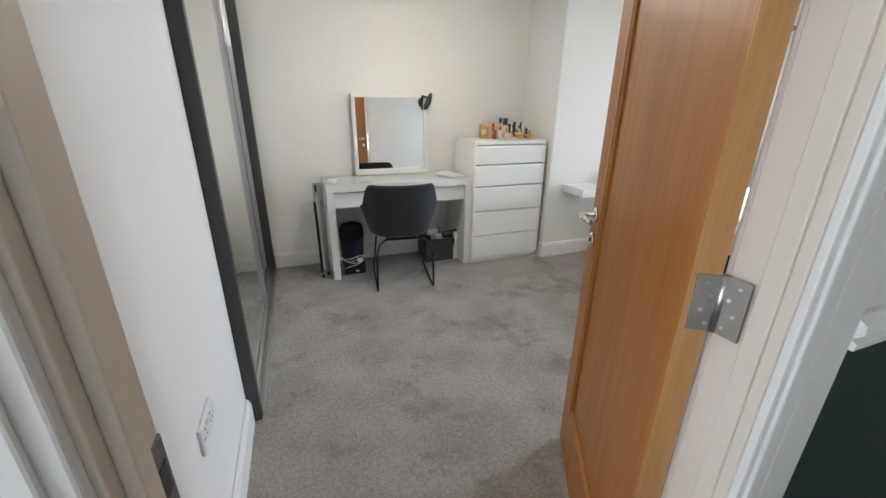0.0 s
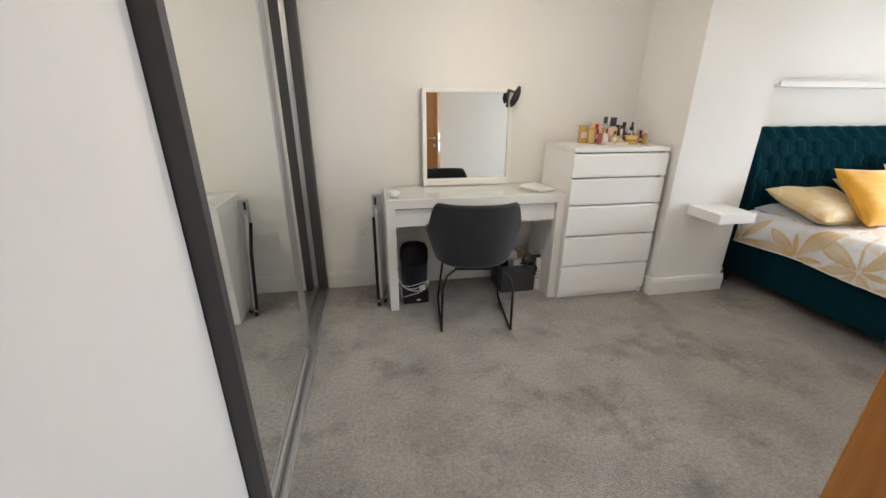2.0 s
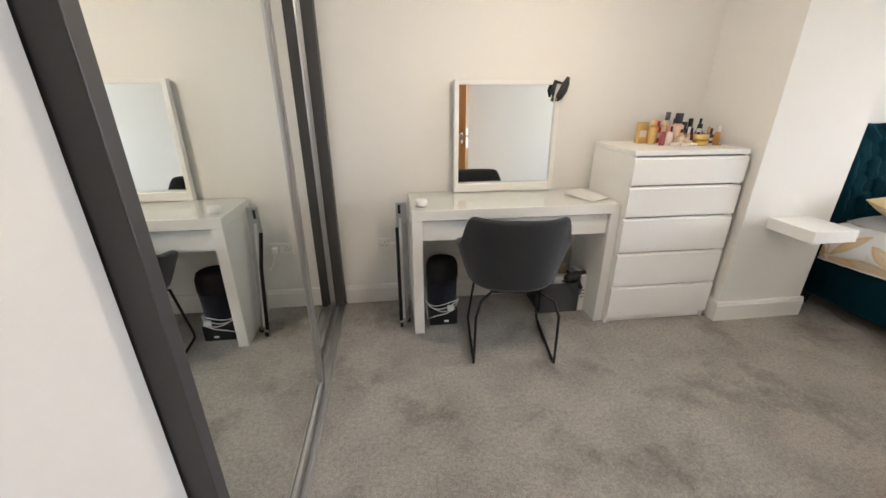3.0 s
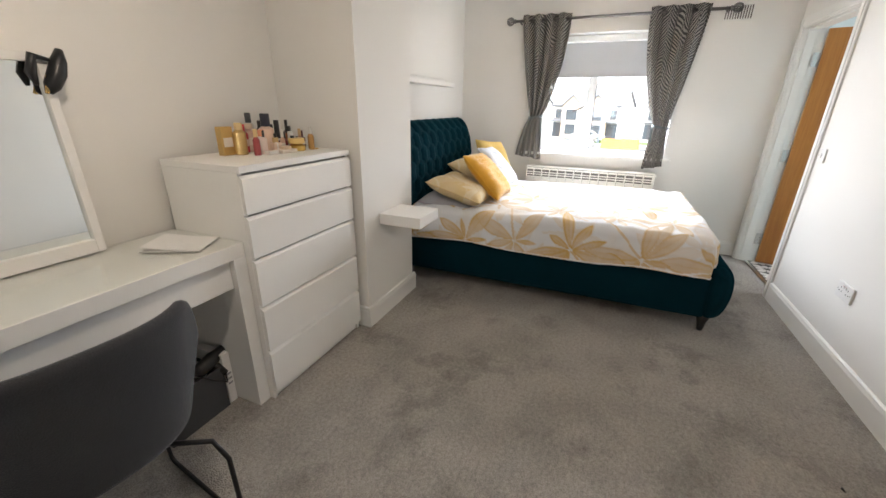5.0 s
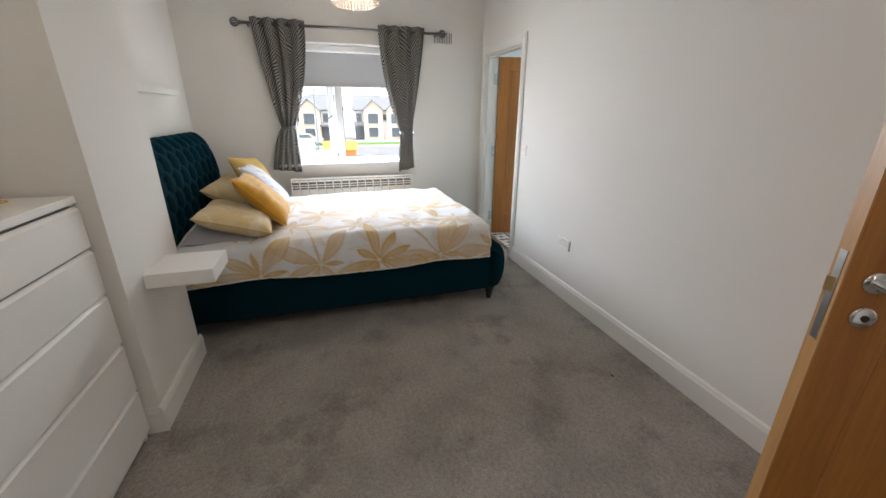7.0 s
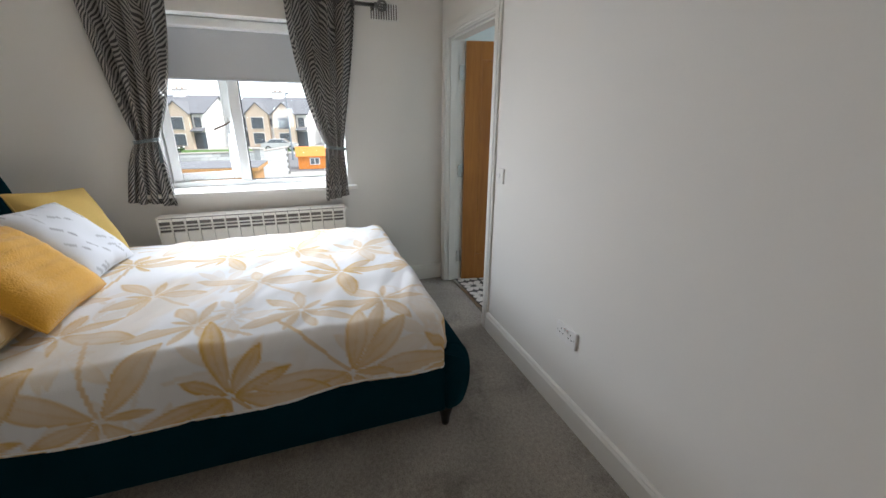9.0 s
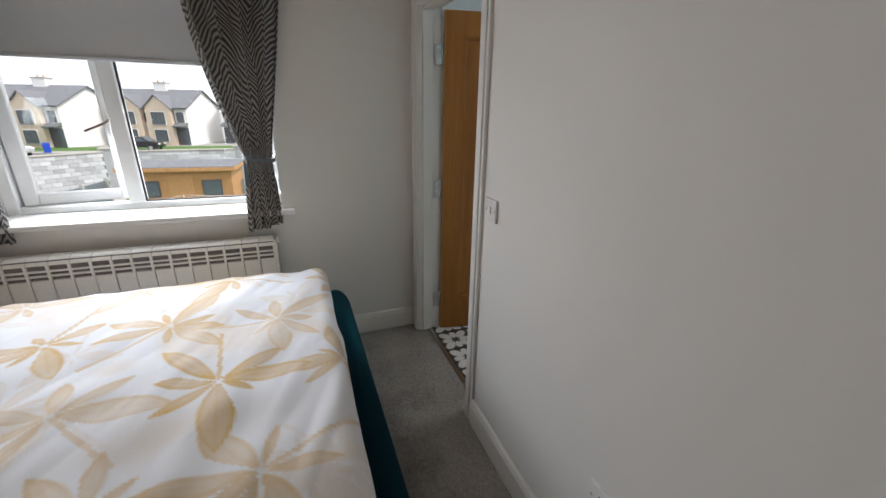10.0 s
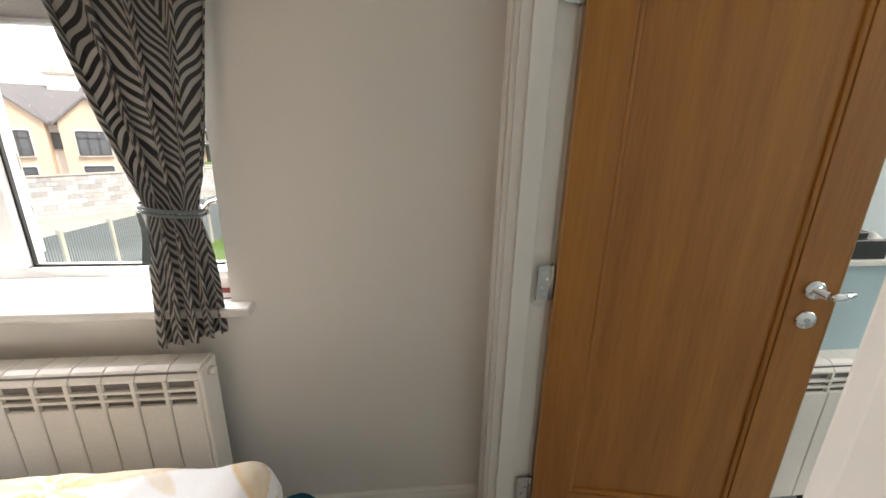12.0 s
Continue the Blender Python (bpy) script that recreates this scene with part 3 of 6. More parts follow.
for z in (1.02, 1.2, 1.45):
    part("lock_keep", box(-0.02, 0.012, -SW - 0.004, -SW + 0.001, z, z + 0.06, 0.001), STEEL, sash)
part("seal", box(-0.028, -0.018, -SW - 0.003, -SW + 0.002, za + 0.01, zb - 0.01), GASKET, sash)
hd_ = part("window_handle", box(-0.045, -0.028, -SW + 0.018, -SW + 0.042, 1.24, 1.36, 0.004), UPVC, sash)
part("lever", rod([(-0.05, -SW + 0.03, 1.33), (-0.065, -SW + 0.03, 1.33), (-0.068, -SW + 0.06, 1.31), (-0.062, -SW + 0.14, 1.275)], 0.0055, 8), mat("dark_bronze", (0.10, 0.06, 0.04), 0.5, 0.0, bump=0.0), hd_, "", True)

blind = thing("roller_blind", (4.92, 1.62, 1.9), "pale grey roller blind drawn part way down", "blind")
part("cassette", box(4.865, 4.955, WY0 + 0.004, WY1 - 0.004, 1.912, WZ1 - 0.003, 0.012, 3), UPVC, blind, "white plastic blind cassette")
part("fabric", sheet(lambda u, v: Vector((4.922 + 0.0015 * math.sin(9 * u + 3 * v), WY0 + 0.012 + u * (WY1 - WY0 - 0.024), 1.918 - v * 0.305)), 30, 10), BLINDW, blind, smooth=True)
part("bottom_bar", box(4.913, 4.931, WY0 + 0.012, WY1 - 0.012, 1.600, 1.618, 0.005), BLINDW, blind)

# curtain pole, rings and curtains
pole = thing("curtain_pole", (4.70, 1.6, 2.093), "pewter metal curtain pole with ball finials", "curtain pole")
part("pole", rod([(4.70, 0.737, 2.093), (4.70, 2.522, 2.093)], 0.0125, 16), PEWTER, pole, "", True)
for y, s in ((2.522, 1), (0.737, -1)):
    f = part("finial_collar", rod([(4.70, y - s * 0.012, 2.093), (4.70, y + s * 0.008, 2.093)], 0.018, 16), PEWTER, pole, "", True)
    bm = None
    for k in range(6):
        a = math.pi * k / 6
        loop = []
        for j in range(16):
            b = 2 * math.pi * j / 16
            x, yy, z = math.cos(b) * 0.034, math.sin(b) * 0.034, 0
            loop.append((4.70 + x * math.cos(a), y + s * 0.040 + yy, 2.093 + x * math.sin(a)))
        bm = rod(loop, 0.0045, 6, bm, closed=True)
    part("finial", bm, PEWTER, pole, "openwork ball finial", True)
for y in (2.46, 0.76):
    part("bracket", rod([(XE, y, 2.073), (4.72, y, 2.073), (4.70, y, 2.081)], 0.008, 10), PEWTER, pole, "", True)


def curtain(name, ytop0, ytop1, ytie, wtie, ztie, ybot0, ybot1, zbot, seed, inner):
    """An eyelet curtain gathered by a tie-back half way down."""
    ob = thing(name, (4.69, (ytop0 + ytop1) / 2, 0.82), "grey and black leaf-striped eyelet curtain gathered by a tie-back", "curtain")
    rnd = random.Random(seed)
    ph = [rnd.uniform(0, 6.28) for _ in range(4)]
    ztop = 2.138
    cyc = 4.0

    def fn(u, v):
        z = ztop + (zbot - ztop) * v
        if z > ztie:
            k = (ztop - z) / (ztop - ztie)
            ea, eb = (k ** 1.25, k ** 2.0) if inner > 0 else (k ** 2.0, k ** 1.25)
            a = ytop0 + (ytie - wtie / 2 - ytop0) * ea
            b = ytop1 + (ytie + wtie / 2 - ytop1) * eb
            depth = 0.034 * (1 - 0.25 * k)
        else:
            k = (ztie - z) / (ztie - zbot)
            e = k ** 0.6
            a = ytie - wtie / 2 + (ybot0 - ytie + wtie / 2) * e
            b = ytie + wtie / 2 + (ybot1 - ytie - wtie / 2) * e
            depth = 0.024 - 0.004 * k
        pinch = math.exp(-((z - ztie) / 0.09) ** 2)
        w = 2 * math.pi * cyc * u
        ripple = math.sin(w + 0.5 * math.sin(3 * v + ph[0])) + 0.22 * (1 - math.exp(-3 * v)) * math.sin(2.1 * w + ph[1] + 2 * v)
        y = a + (b - a) * u + 0.010 * math.sin(2 * w + ph[2]) * (1 - pinch)
        x = 4.695 + depth * (1 - 0.35 * pinch) * ripple + 0.010 * math.sin(5 * v + ph[3]) - 0.012 * pinch
        hem = max(0.0, (v - 0.75) * 4)
        z2 = z + hem * (0.004 * math.sin(w * 0.4 + ph[1]) - 0.035 * (u if inner > 0 else 1 - u))
        return Vector((x, y, z2))
    c = part("cloth", sheet(fn, 150, 110, uvs=(1.05, 1.34)), CURTAIN, ob, smooth=True)
    so = c.modifiers.new("thickness", "SOLIDIFY")
    so.thickness = 0.003
    for k in range(8):
        u = (k + 0.5) / 8
        y = ytop0 + (ytop1 - ytop0) * u
        loop = [(4.70 + 0.024 * math.cos(a) * 0.6, y + 0.024 * math.cos(a) * 0.5 * (-1) ** k, 2.093 + 0.024 * math.sin(a)) for a in (2 * math.pi * j / 14 for j in range(14))]
        part("eyelet", rod(loop, 0.004, 6, closed=True), PEWTER, ob, "", True)
    tie = thing("tie_back", (4.69, ytie, ztie), "grey satin curtain tie-back held on a chrome hook", "tie-back")
    for dz, rr in ((0.0, 0.0045), (0.011, 0.0045)):
        loop = [(4.69 + 0.056 * math.cos(a), ytie + (wtie / 2 + 0.012) * math.sin(a), ztie + dz + 0.010 * math.sin(a) * inner) for a in (2 * math.pi * j / 28 for j in range(28))]
        part("cord", rod(loop, rr, 8, closed=True), TIE, tie, "", True)
    part("tail", sheet(lambda u, v: Vector((4.668 + 0.01 * math.sin(4 * v), ytie + inner * (wtie / 2 + 0.008) + 0.011 * (u - 0.5) * (1 + v), ztie - 0.13 * v)), 4, 10), TIE, tie, smooth=True)
    yh = ytie - inner * (wtie / 2 + 0.016)
    part("hook", rod([(XE, yh, ztie + 0.015), (4.72, yh, ztie + 0.015), (4.70, yh, ztie + 0.005), (4.705, yh, ztie - 0.01)], 0.006, 8), CHROME, tie, "", True)
    return ob


curtain("curtain", 1.985, 2.435, 2.235, 0.112, 1.213, 2.152, 2.408, 0.830, 3, -1)
curtain("curtain", 0.872, 1.322, 1.083, 0.118, 1.150, 1.004, 1.172, 0.802, 8, 1)


def radiator(name, x, y0, y1, z0, z1, n, label):
    """An electric column radiator on the east wall, its front at x."""
    ob = thing(name, (x + 0.05, (y0 + y1) / 2, z0), label, "radiator")
    w = (y1 - y0) / n
    # dark colour here stands in for the shade between ribs and louvres
    part("back_body", box(x + 0.012, x + 0.085, y0 + 0.004, y1 - 0.004, z0 + 0.01, z1 - 0.012), RADDARK, ob, "dark body giving the slots their shade")
    for k in range(n):
        a, b = y0 + k * w + 0.0015, y0 + (k + 1) * w - 0.0015
        part("rib", box(x, x + 0.014, a, b, z0, z1 - 0.105, 0.004), RADW, ob)
        cap = [(x + 0.004, z1 - 0.034), (x + 0.004, z1 - 0.028), (x + 0.020, z1 - 0.006), (x + 0.034, z1), (x + 0.088, z1), (x + 0.088, z1 - 0.034)]
        bm = bmesh.new()
        r0 = [bm.verts.new((p[0], a, p[1])) for p in cap]
        r1 = [bm.verts.new((p[0], b, p[1])) for p in cap]
        for i in range(len(cap)):
            j = (i + 1) % len(cap)
            bm.faces.new((r0[i], r0[j], r1[j], r1[i]))
        bm.faces.new(r0[::-1])
        bm.faces.new(r1)
        bmesh.ops.recalc_face_normals(bm, faces=bm.faces)
        part("top_fin", bm, RADW, ob)
        part("upright", box(x, x + 0.013, a - 0.001, a + 0.010, z1 - 0.108, z1 - 0.032, 0.002), RADW, ob)
    for z in (z1 - 0.062, z1 - 0.085):
        part("louvre", box(x + 0.001, x + 0.020, y0 + 0.002, y1 - 0.002, z - 0.004, z + 0.005, 0.002), RADW, ob)
    part("end_panel", box(x + 0.002, x + 0.088, y0 - 0.010, y0 + 0.001, z0, z1 - 0.004, 0.004), RADW, ob)
    part("end_panel", box(x + 0.002, x + 0.088, y1 - 0.001, y1 + 0.010, z0, z1 - 0.004, 0.004), RADW, ob)
    part("bracket", box(x + 0.085, XE, y0 + 0.2, y0 + 0.24, z0 + 0.1, z1 - 0.1), STEEL, ob)
    part("bracket", box(x + 0.085, XE, y1 - 0.24, y1 - 0.2, z0 + 0.1, z1 - 0.1), STEEL, ob)
    kn = lathe([(0.012, 0), (0.012, 0.014), (0.009, 0.017), (0, 0.017)], m=Matrix.Translation((x + 0.045, y0 - 0.010, z1 - 0.03)) @ Matrix.Rotation(math.pi / 2, 4, "X"), n=12)
    part("end_plug", kn, RADW, ob, "", True)
    return ob


radiator("electric_radiator", 4.620, 1.058, 2.262, 0.20, 0.735, 15, "off-white electric panel radiator with a slotted top, under the window")

vent = thing("wall_vent", (XE, 0.67, 2.068), "white plastic louvred wall vent", "vent")
part("backing", box(XE - 0.006, XE, 0.568, 0.773, 2.008, 2.128, 0.002), PLASTIC, vent)
for k in range(11):
    y = 0.582 + k * 0.0178
    part("slot", box(XE - 0.0075, XE - 0.0055, y, y + 0.007, 2.020, 2.116), mat("vent_shadow", (0.10, 0.09, 0.08), 0.8), vent)
    part("slat", box(XE - 0.012, XE - 0.005, y + 0.008, y + 0.0165, 2.016, 2.120, 0.001), PLASTIC, vent)


def wall_plate(name, at, out, w, h, kind, label):
    """A socket or switch plate; at: its centre on the wall, out: the way into the room."""
    o = Vector((*out, 0))
    side = Vector((-out[1], out[0], 0))
    M = Matrix((( side.x, 0, o.x, at[0]), (side.y, 0, o.y, at[1]), (0, 1, 0, at[2]), (0, 0, 0, 1)))
    ob = thing(name, label=label, category=kind, m=M)
    part("plate", box(-w / 2, w / 2, -h / 2, h / 2, 0, 0.010, 0.004, 3), PLASTIC, ob)
    for x in (-w / 2 + 0.013, w / 2 - 0.013):
        part("screw", lathe([(0.0042, 0.0095), (0.0042, 0.0108), (0, 0.0108)], (x, 0, 0), 10), STEEL, ob)
    if kind == "socket":
        for cx in ((-0.033, 0.033) if w > 0.1 else (0.0,)):
            for px, py, pw, ph in ((0, 0.016, 0.0042, 0.009), (-0.011, -0.006, 0.0085, 0.0042), (0.011, -0.006, 0.0085, 0.0042)):
                part("pin_hole", box(cx + px - pw / 2, cx + px + pw / 2, py - ph / 2, py + ph / 2, 0.0095, 0.0104), BLACK, ob)
            sx = cx + (0.022 if cx <= 0 else -0.022)
            r = part("rocker", box(sx - 0.005, sx + 0.005, 0.014, 0.032, 0.009, 0.0135, 0.0015), PLASTIC, ob)
            part("indicator", box(sx - 0.003, sx + 0.003, 0.027, 0.030, 0.0130, 0.0138), mat("red_mark", (0.6, 0.03, 0.02), 0.4), r)
    else:
        part("rocker", box(-0.007, 0.007, -0.012, 0.012, 0.009, 0.0145, 0.002), PLASTIC, ob)
        part("rocker_gap", box(-0.0078, 0.0078, -0.0128, 0.0128, 0.0098, 0.0103), mat("gap_grey", (0.25, 0.25, 0.25), 0.7), ob)
    return ob


wall_plate("double_socket", (2.965, YS, 0.428), (0, 1), 0.146, 0.086, "socket", "white plastic double wall socket above the skirting")
wall_plate("light_switch", (3.702, YS, 1.054), (0, 1), 0.086, 0.086, "switch", "white plastic single light switch beside the en-suite door")
wall_plate("double_socket", (XW, 0.825, 0.498), (1, 0), 0.146, 0.086, "socket", "white plastic double wall socket near the wardrobe")
wall_plate("double_socket", (0.165, YN, 0.430), (0, -1), 0.146, 0.086, "socket", "white plastic double wall socket with plugs in")
pl = thing("plug", (0.19, YN - 0.03, 0.43), "white plastic mains plug with cable", "plug")
part("body", box(0.175, 0.222, YN - 0.048, YN - 0.012, 0.405, 0.452, 0.006), PLASTIC, pl)
part("cable", rod([(0.20, YN - 0.045, 0.408), (0.21, YN - 0.05, 0.36), (0.24, YN - 0.06, 0.30), (0.27, YN - 0.07, 0.33), (0.29, YN - 0.07, 0.45)], 0.003, 6), PLASTIC, pl, "", True)

# pendant light
lampob = thing("pendant_light", (3.6, 1.63, H), "lit clear-bead drum pendant light hanging from the ceiling", "ceiling light")
part("ceiling_rose", lathe([(0.05, H - 0.02), (0.05, H - 0.004), (0.045, H - 0.001)], (3.6, 1.63, 0), 24), PLASTIC, lampob, "", True)
part("flex", rod([(3.6, 1.63, H - 0.02), (3.6, 1.63, 2.24)], 0.004, 8), PLASTIC, lampob)
part("top_ring", rod([(3.6 + 0.16 * math.cos(a), 1.63 + 0.16 * math.sin(a), 2.24) for a in (2 * math.pi * j / 36 for j in range(36))], 0.006, 8, closed=True), CHROME, lampob)
part("spider", rod([(3.44, 1.63, 2.24), (3.76, 1.63, 2.24)], 0.003, 6), CHROME, lampob)
beadmat = mat("acrylic_bead", (0.85, 0.84, 0.82), 0.08, var=0.0, bump=0.0)
beadmat.node_tree.nodes["Principled BSDF"].inputs["Transmission Weight"].default_value = 0.85
bead_bm = bmesh.new()
for r, k in ((0.16, 44), (0.135, 36)):
    for j in range(k):
        a = 2 * math.pi * j / k
        for i in range(8):
            bmesh.ops.create_icosphere(bead_bm, subdivisions=1, radius=0.0105, matrix=Matrix.Translation((3.6 + r * math.cos(a), 1.63 + r * math.sin(a), 2.225 - i * 0.0225 - (0.02 if r < 0.15 else 0))))
drops = part("bead_strings", bead_bm, beadmat, lampob, "clear acrylic bead strings")
tagged(drops, kind="stuff")
part("bulb", lathe([(0.012, 2.20), (0.014, 2.19), (0.03, 2.15), (0.03, 2.13), (0.018, 2.10), (0.0, 2.095)], (3.6, 1.63, 0), 16), emit("warm_bulb", (1.0, 0.72, 0.42), 25), lampob, "glowing warm bulb", True)
bulb_light = bpy.data.lights.new("pendant_glow", "POINT")
bulb_light.energy, bulb_light.color, bulb_light.shadow_soft_size = 3.0, (1.0, 0.83, 0.64), 0.06
new("pendant_glow", bulb_light).location = (3.6, 1.63, 2.06)


# an added, unseen copy of the pendant, brightening the dressing end of the room
second = copy_thing(lampob, Matrix.Translation((0.95, 2.15, H)))
second["label"] = "added unseen bead pendant that brightens the dressing table end"
fill_glow = bpy.data.lights.new("pendant_glow", "POINT")
fill_glow.energy, fill_glow.color, fill_glow.shadow_soft_size = 9.0, (1.0, 0.88, 0.72), 0.06
new("pendant_glow", fill_glow).location = (0.95, 2.15, 2.06)

# things left on the window board
sbk = thing("paperback", (4.82, 1.02, WZ0), "dark red paperback lying on the window board", "book")
part("pages", box(4.775, 4.885, 0.986, 1.062, WZ0 + 0.003, WZ0 + 0.020), PAPER, sbk)
part("cover", box(4.773, 4.887, 0.984, 1.064, WZ0 + 0.0195, WZ0 + 0.0225), mat("dark_red_card", (0.20, 0.03, 0.02), 0.5, bump=0.02), sbk)
part("back_cover", box(4.773, 4.887, 0.984, 1.064, WZ0 + 0.0005, WZ0 + 0.0035), MATS["dark_red_card"], sbk)
swb = thing("small_white_box", (4.84, 1.02, WZ0 + 0.023), "small white box on the paperback", "box")
part("body", box(4.80, 4.88, 0.988, 1.055, WZ0 + 0.0228, WZ0 + 0.075, 0.004), PAPER, swb)
part("lid", box(4.798, 4.882, 0.986, 1.057, WZ0 + 0.058, WZ0 + 0.078, 0.003), PAPER, swb)
# ------------------------------------------------------------------ sliding wardrobe
WX = -0.160
ward = thing("sliding_wardrobe", (-0.5, 2.3, 0), "built-in wardrobe with sliding mirror doors in dark grey frame", "wardrobe")
part("end_post", box(XW - 0.02, WX, 1.378, 1.414, 0, H - 0.002, 0.002), DARKGREY, ward, "dark grey end post")
part("end_post", box(XW - 0.08, WX, 3.200, 3.262, 0, H - 0.002, 0.002), DARKGREY, ward, "dark grey end post")
part("top_fascia", box(XW - 0.02, WX, 1.412, 3.200, 2.37, H - 0.002, 0.002), DARKGREY, ward)
part("side_panel", box(-0.84, XW - 0.12, 1.35, 1.373, 0, H - 0.002), DARKGREY, ward)
tr = part("bottom_track", box(-0.262, -0.150, 1.412, 3.200, 0.001, 0.012, 0.002), ALU, ward, "silver aluminium floor track")
for x in (-0.258, -0.214, -0.206, -0.160):
    part("track_lip", box(x - 0.003, x + 0.003, 1.412, 3.200, 0.010, 0.026, 0.001), ALU, tr)


def mirror_door(x, y0, y1, label):
    fr = part("door_panel", box(x - 0.012, x - 0.006, y0 + 0.01, y1 - 0.01, 0.03, 2.365), DARKGREY, ward, label)
    part("mirror", box(x - 0.006, x - 0.002, y0 + 0.018, y1 - 0.018, 0.06, 2.34), MIRROR, fr, "silvered mirror glass")
    for a, b in ((y0, y0 + 0.030), (y1 - 0.030, y1)):
        st = box(x - 0.014, x + 0.006, a, b, 0.022, 2.368, 0.004)
        st = box(x + 0.003, x + 0.014, a + 0.011, b - 0.011, 0.022, 2.368, 0.003, bm=st)
        part("stile", st, ALU, fr, "silver aluminium stile")
    part("bottom_rail", box(x - 0.014, x + 0.006, y0 + 0.03, y1 - 0.03, 0.022, 0.066, 0.003), ALU, fr)
    part("top_rail", box(x - 0.014, x + 0.006, y0 + 0.03, y1 - 0.03, 2.33, 2.368, 0.003), ALU, fr)


mirror_door(-0.184, 1.412, 2.400, "front sliding mirror door")
mirror_door(-0.236, 2.330, 3.198, "rear sliding mirror door")

# ------------------------------------------------------------------ dressing table and chest
DX0, DX1, DY0, DY1, DZ = 0.302, 1.518, 2.812, 3.229, 0.785
desk = thing("dressing_table", (0.95, 3.03, 0), "white dressing table with a glass top and one drawer", "dressing table")
part("side_panel", box(DX0, DX0 + 0.058, DY0, DY1, 0, DZ - 0.058, 0.0015), WHITE, desk)
part("side_panel", box(DX1 - 0.058, DX1, DY0, DY1, 0, DZ - 0.058, 0.0015), WHITE, desk)
part("tabletop", box(DX0, DX1, DY0, DY1, DZ - 0.058, DZ, 0.0015), WHITE, desk)
gt = part("glass_top", box(DX0 + 0.002, DX1 - 0.002, DY0 + 0.002, DY1 - 0.002, DZ + 0.001, DZ + 0.006, 0.0015), TOPGLASS, desk, "clear glass cover sheet")
gt.visible_shadow = False
dr = part("drawer_front", box(DX0 + 0.061, DX1 - 0.061, DY0 + 0.024, DY0 + 0.042, DZ - 0.185, DZ - 0.068, 0.0015), WHITE, desk)
part("drawer_box", box(DX0 + 0.075, DX1 - 0.075, DY0 + 0.042, DY1 - 0.03, DZ - 0.17, DZ - 0.085), WHITE, dr)
part("back_panel", box(DX0 + 0.058, DX1 - 0.058, DY1 - 0.016, DY1 - 0.002, 0.36, DZ - 0.058), WHITE, desk)

CX0, CX1, CY0, CY1, CZ = 1.520, 2.214, 2.768, 3.220, 1.090
chest = thing("chest_of_drawers", (1.9, 3.0, 0), "white five-drawer chest with handleless drawer fronts", "chest of drawers")
part("side_panel", box(CX0, CX0 + 0.020, CY0 + 0.018, CY1, 0, CZ - 0.028, 0.001), WHITE, chest)
part("side_panel", box(CX1 - 0.020, CX1, CY0 + 0.018, CY1, 0, CZ - 0.028, 0.001), WHITE, chest)
part("top_panel", box(CX0, CX1, CY0 + 0.004, CY1, CZ - 0.027, CZ, 0.0015), WHITE, chest)
part("back_panel", box(CX0 + 0.02, CX1 - 0.02, CY1 - 0.012, CY1 - 0.002, 0.02, CZ - 0.03), WHITE, chest)
part("plinth", box(CX0 + 0.020, CX1 - 0.020, CY0 + 0.03, CY0 + 0.045, 0, 0.056), WHITE, chest)
# greyer than the white foil: shade of the drawer gaps put into the colour
part("inner_frame", box(CX0 + 0.020, CX1 - 0.020, CY0 + 0.045, CY0 + 0.06, 0.05, CZ - 0.03), mat("drawer_gap_shade", (0.50, 0.49, 0.47), 0.8), chest)
zs = [CZ - 0.030, 0.898, 0.712, 0.491, 0.265, 0.050]
for a, b in zip(zs, zs[1:]):
    z0, z1 = b + 0.003, a - 0.020
    prof = [(CY0, z0), (CY0 + 0.018, z0), (CY0 + 0.018, z1 + 0.012), (CY0 + 0.012, z1 + 0.012), (CY0, z1)]
    d = part("drawer", extrude_profile(prof, "x", CX0 + 0.002, CX1 - 0.002), WHITE, chest, "plain white drawer front with a finger groove")
    part("drawer_box", box(CX0 + 0.03, CX1 - 0.03, CY0 + 0.018, CY0 + 0.044, z0 + 0.01, z1 - 0.02), WHITE, d)

# mirror leaning on the wall behind the table
MW, MH = 0.643, 0.660
mm = Matrix.Translation((0.592, 3.185, DZ + 0.007)) @ Matrix.Rotation(radians(-0.4), 4, "Z") @ Matrix.Rotation(radians(-1.3), 4, "X")
mir = thing("table_mirror", label="square mirror in a white wooden frame leaning on the wall", category="mirror", m=mm)
fw = 0.026
for a, b, z0, z1 in ((0, fw, 0, MH), (MW - fw, MW, 0, MH), (fw, MW - fw, 0, 0.048), (fw, MW - fw, MH - fw, MH)):
    part("frame", box(a, b, 0, 0.045, z0, z1, 0.002), WHITE, mir)
part("mirror_glass", box(fw - 0.004, MW - fw + 0.004, 0.016, 0.020, 0.044, MH - fw + 0.004), MIRROR, mir, "silvered mirror glass")
part("back_board", box(fw - 0.004, MW - fw + 0.004, 0.021, 0.030, 0.044, MH - fw + 0.004), WHITE, mir)

mask = thing("hair_clip", label="black velvet headband hung over the mirror's corner", category="headband", m=mm @ Matrix.Translation((MW + 0.006, -0.012, MH - 0.055)) @ Matrix.Rotation(radians(27), 4, "Y"))
part("band", rod([(-0.005, 0, 0.075), (0.0, -0.004, 0.04), (0.004, -0.006, 0.0), (0.002, -0.004, -0.045), (0, 0, -0.07)], [0.010, 0.021, 0.025, 0.022, 0.010], 12), BLACK, mask, "", True)
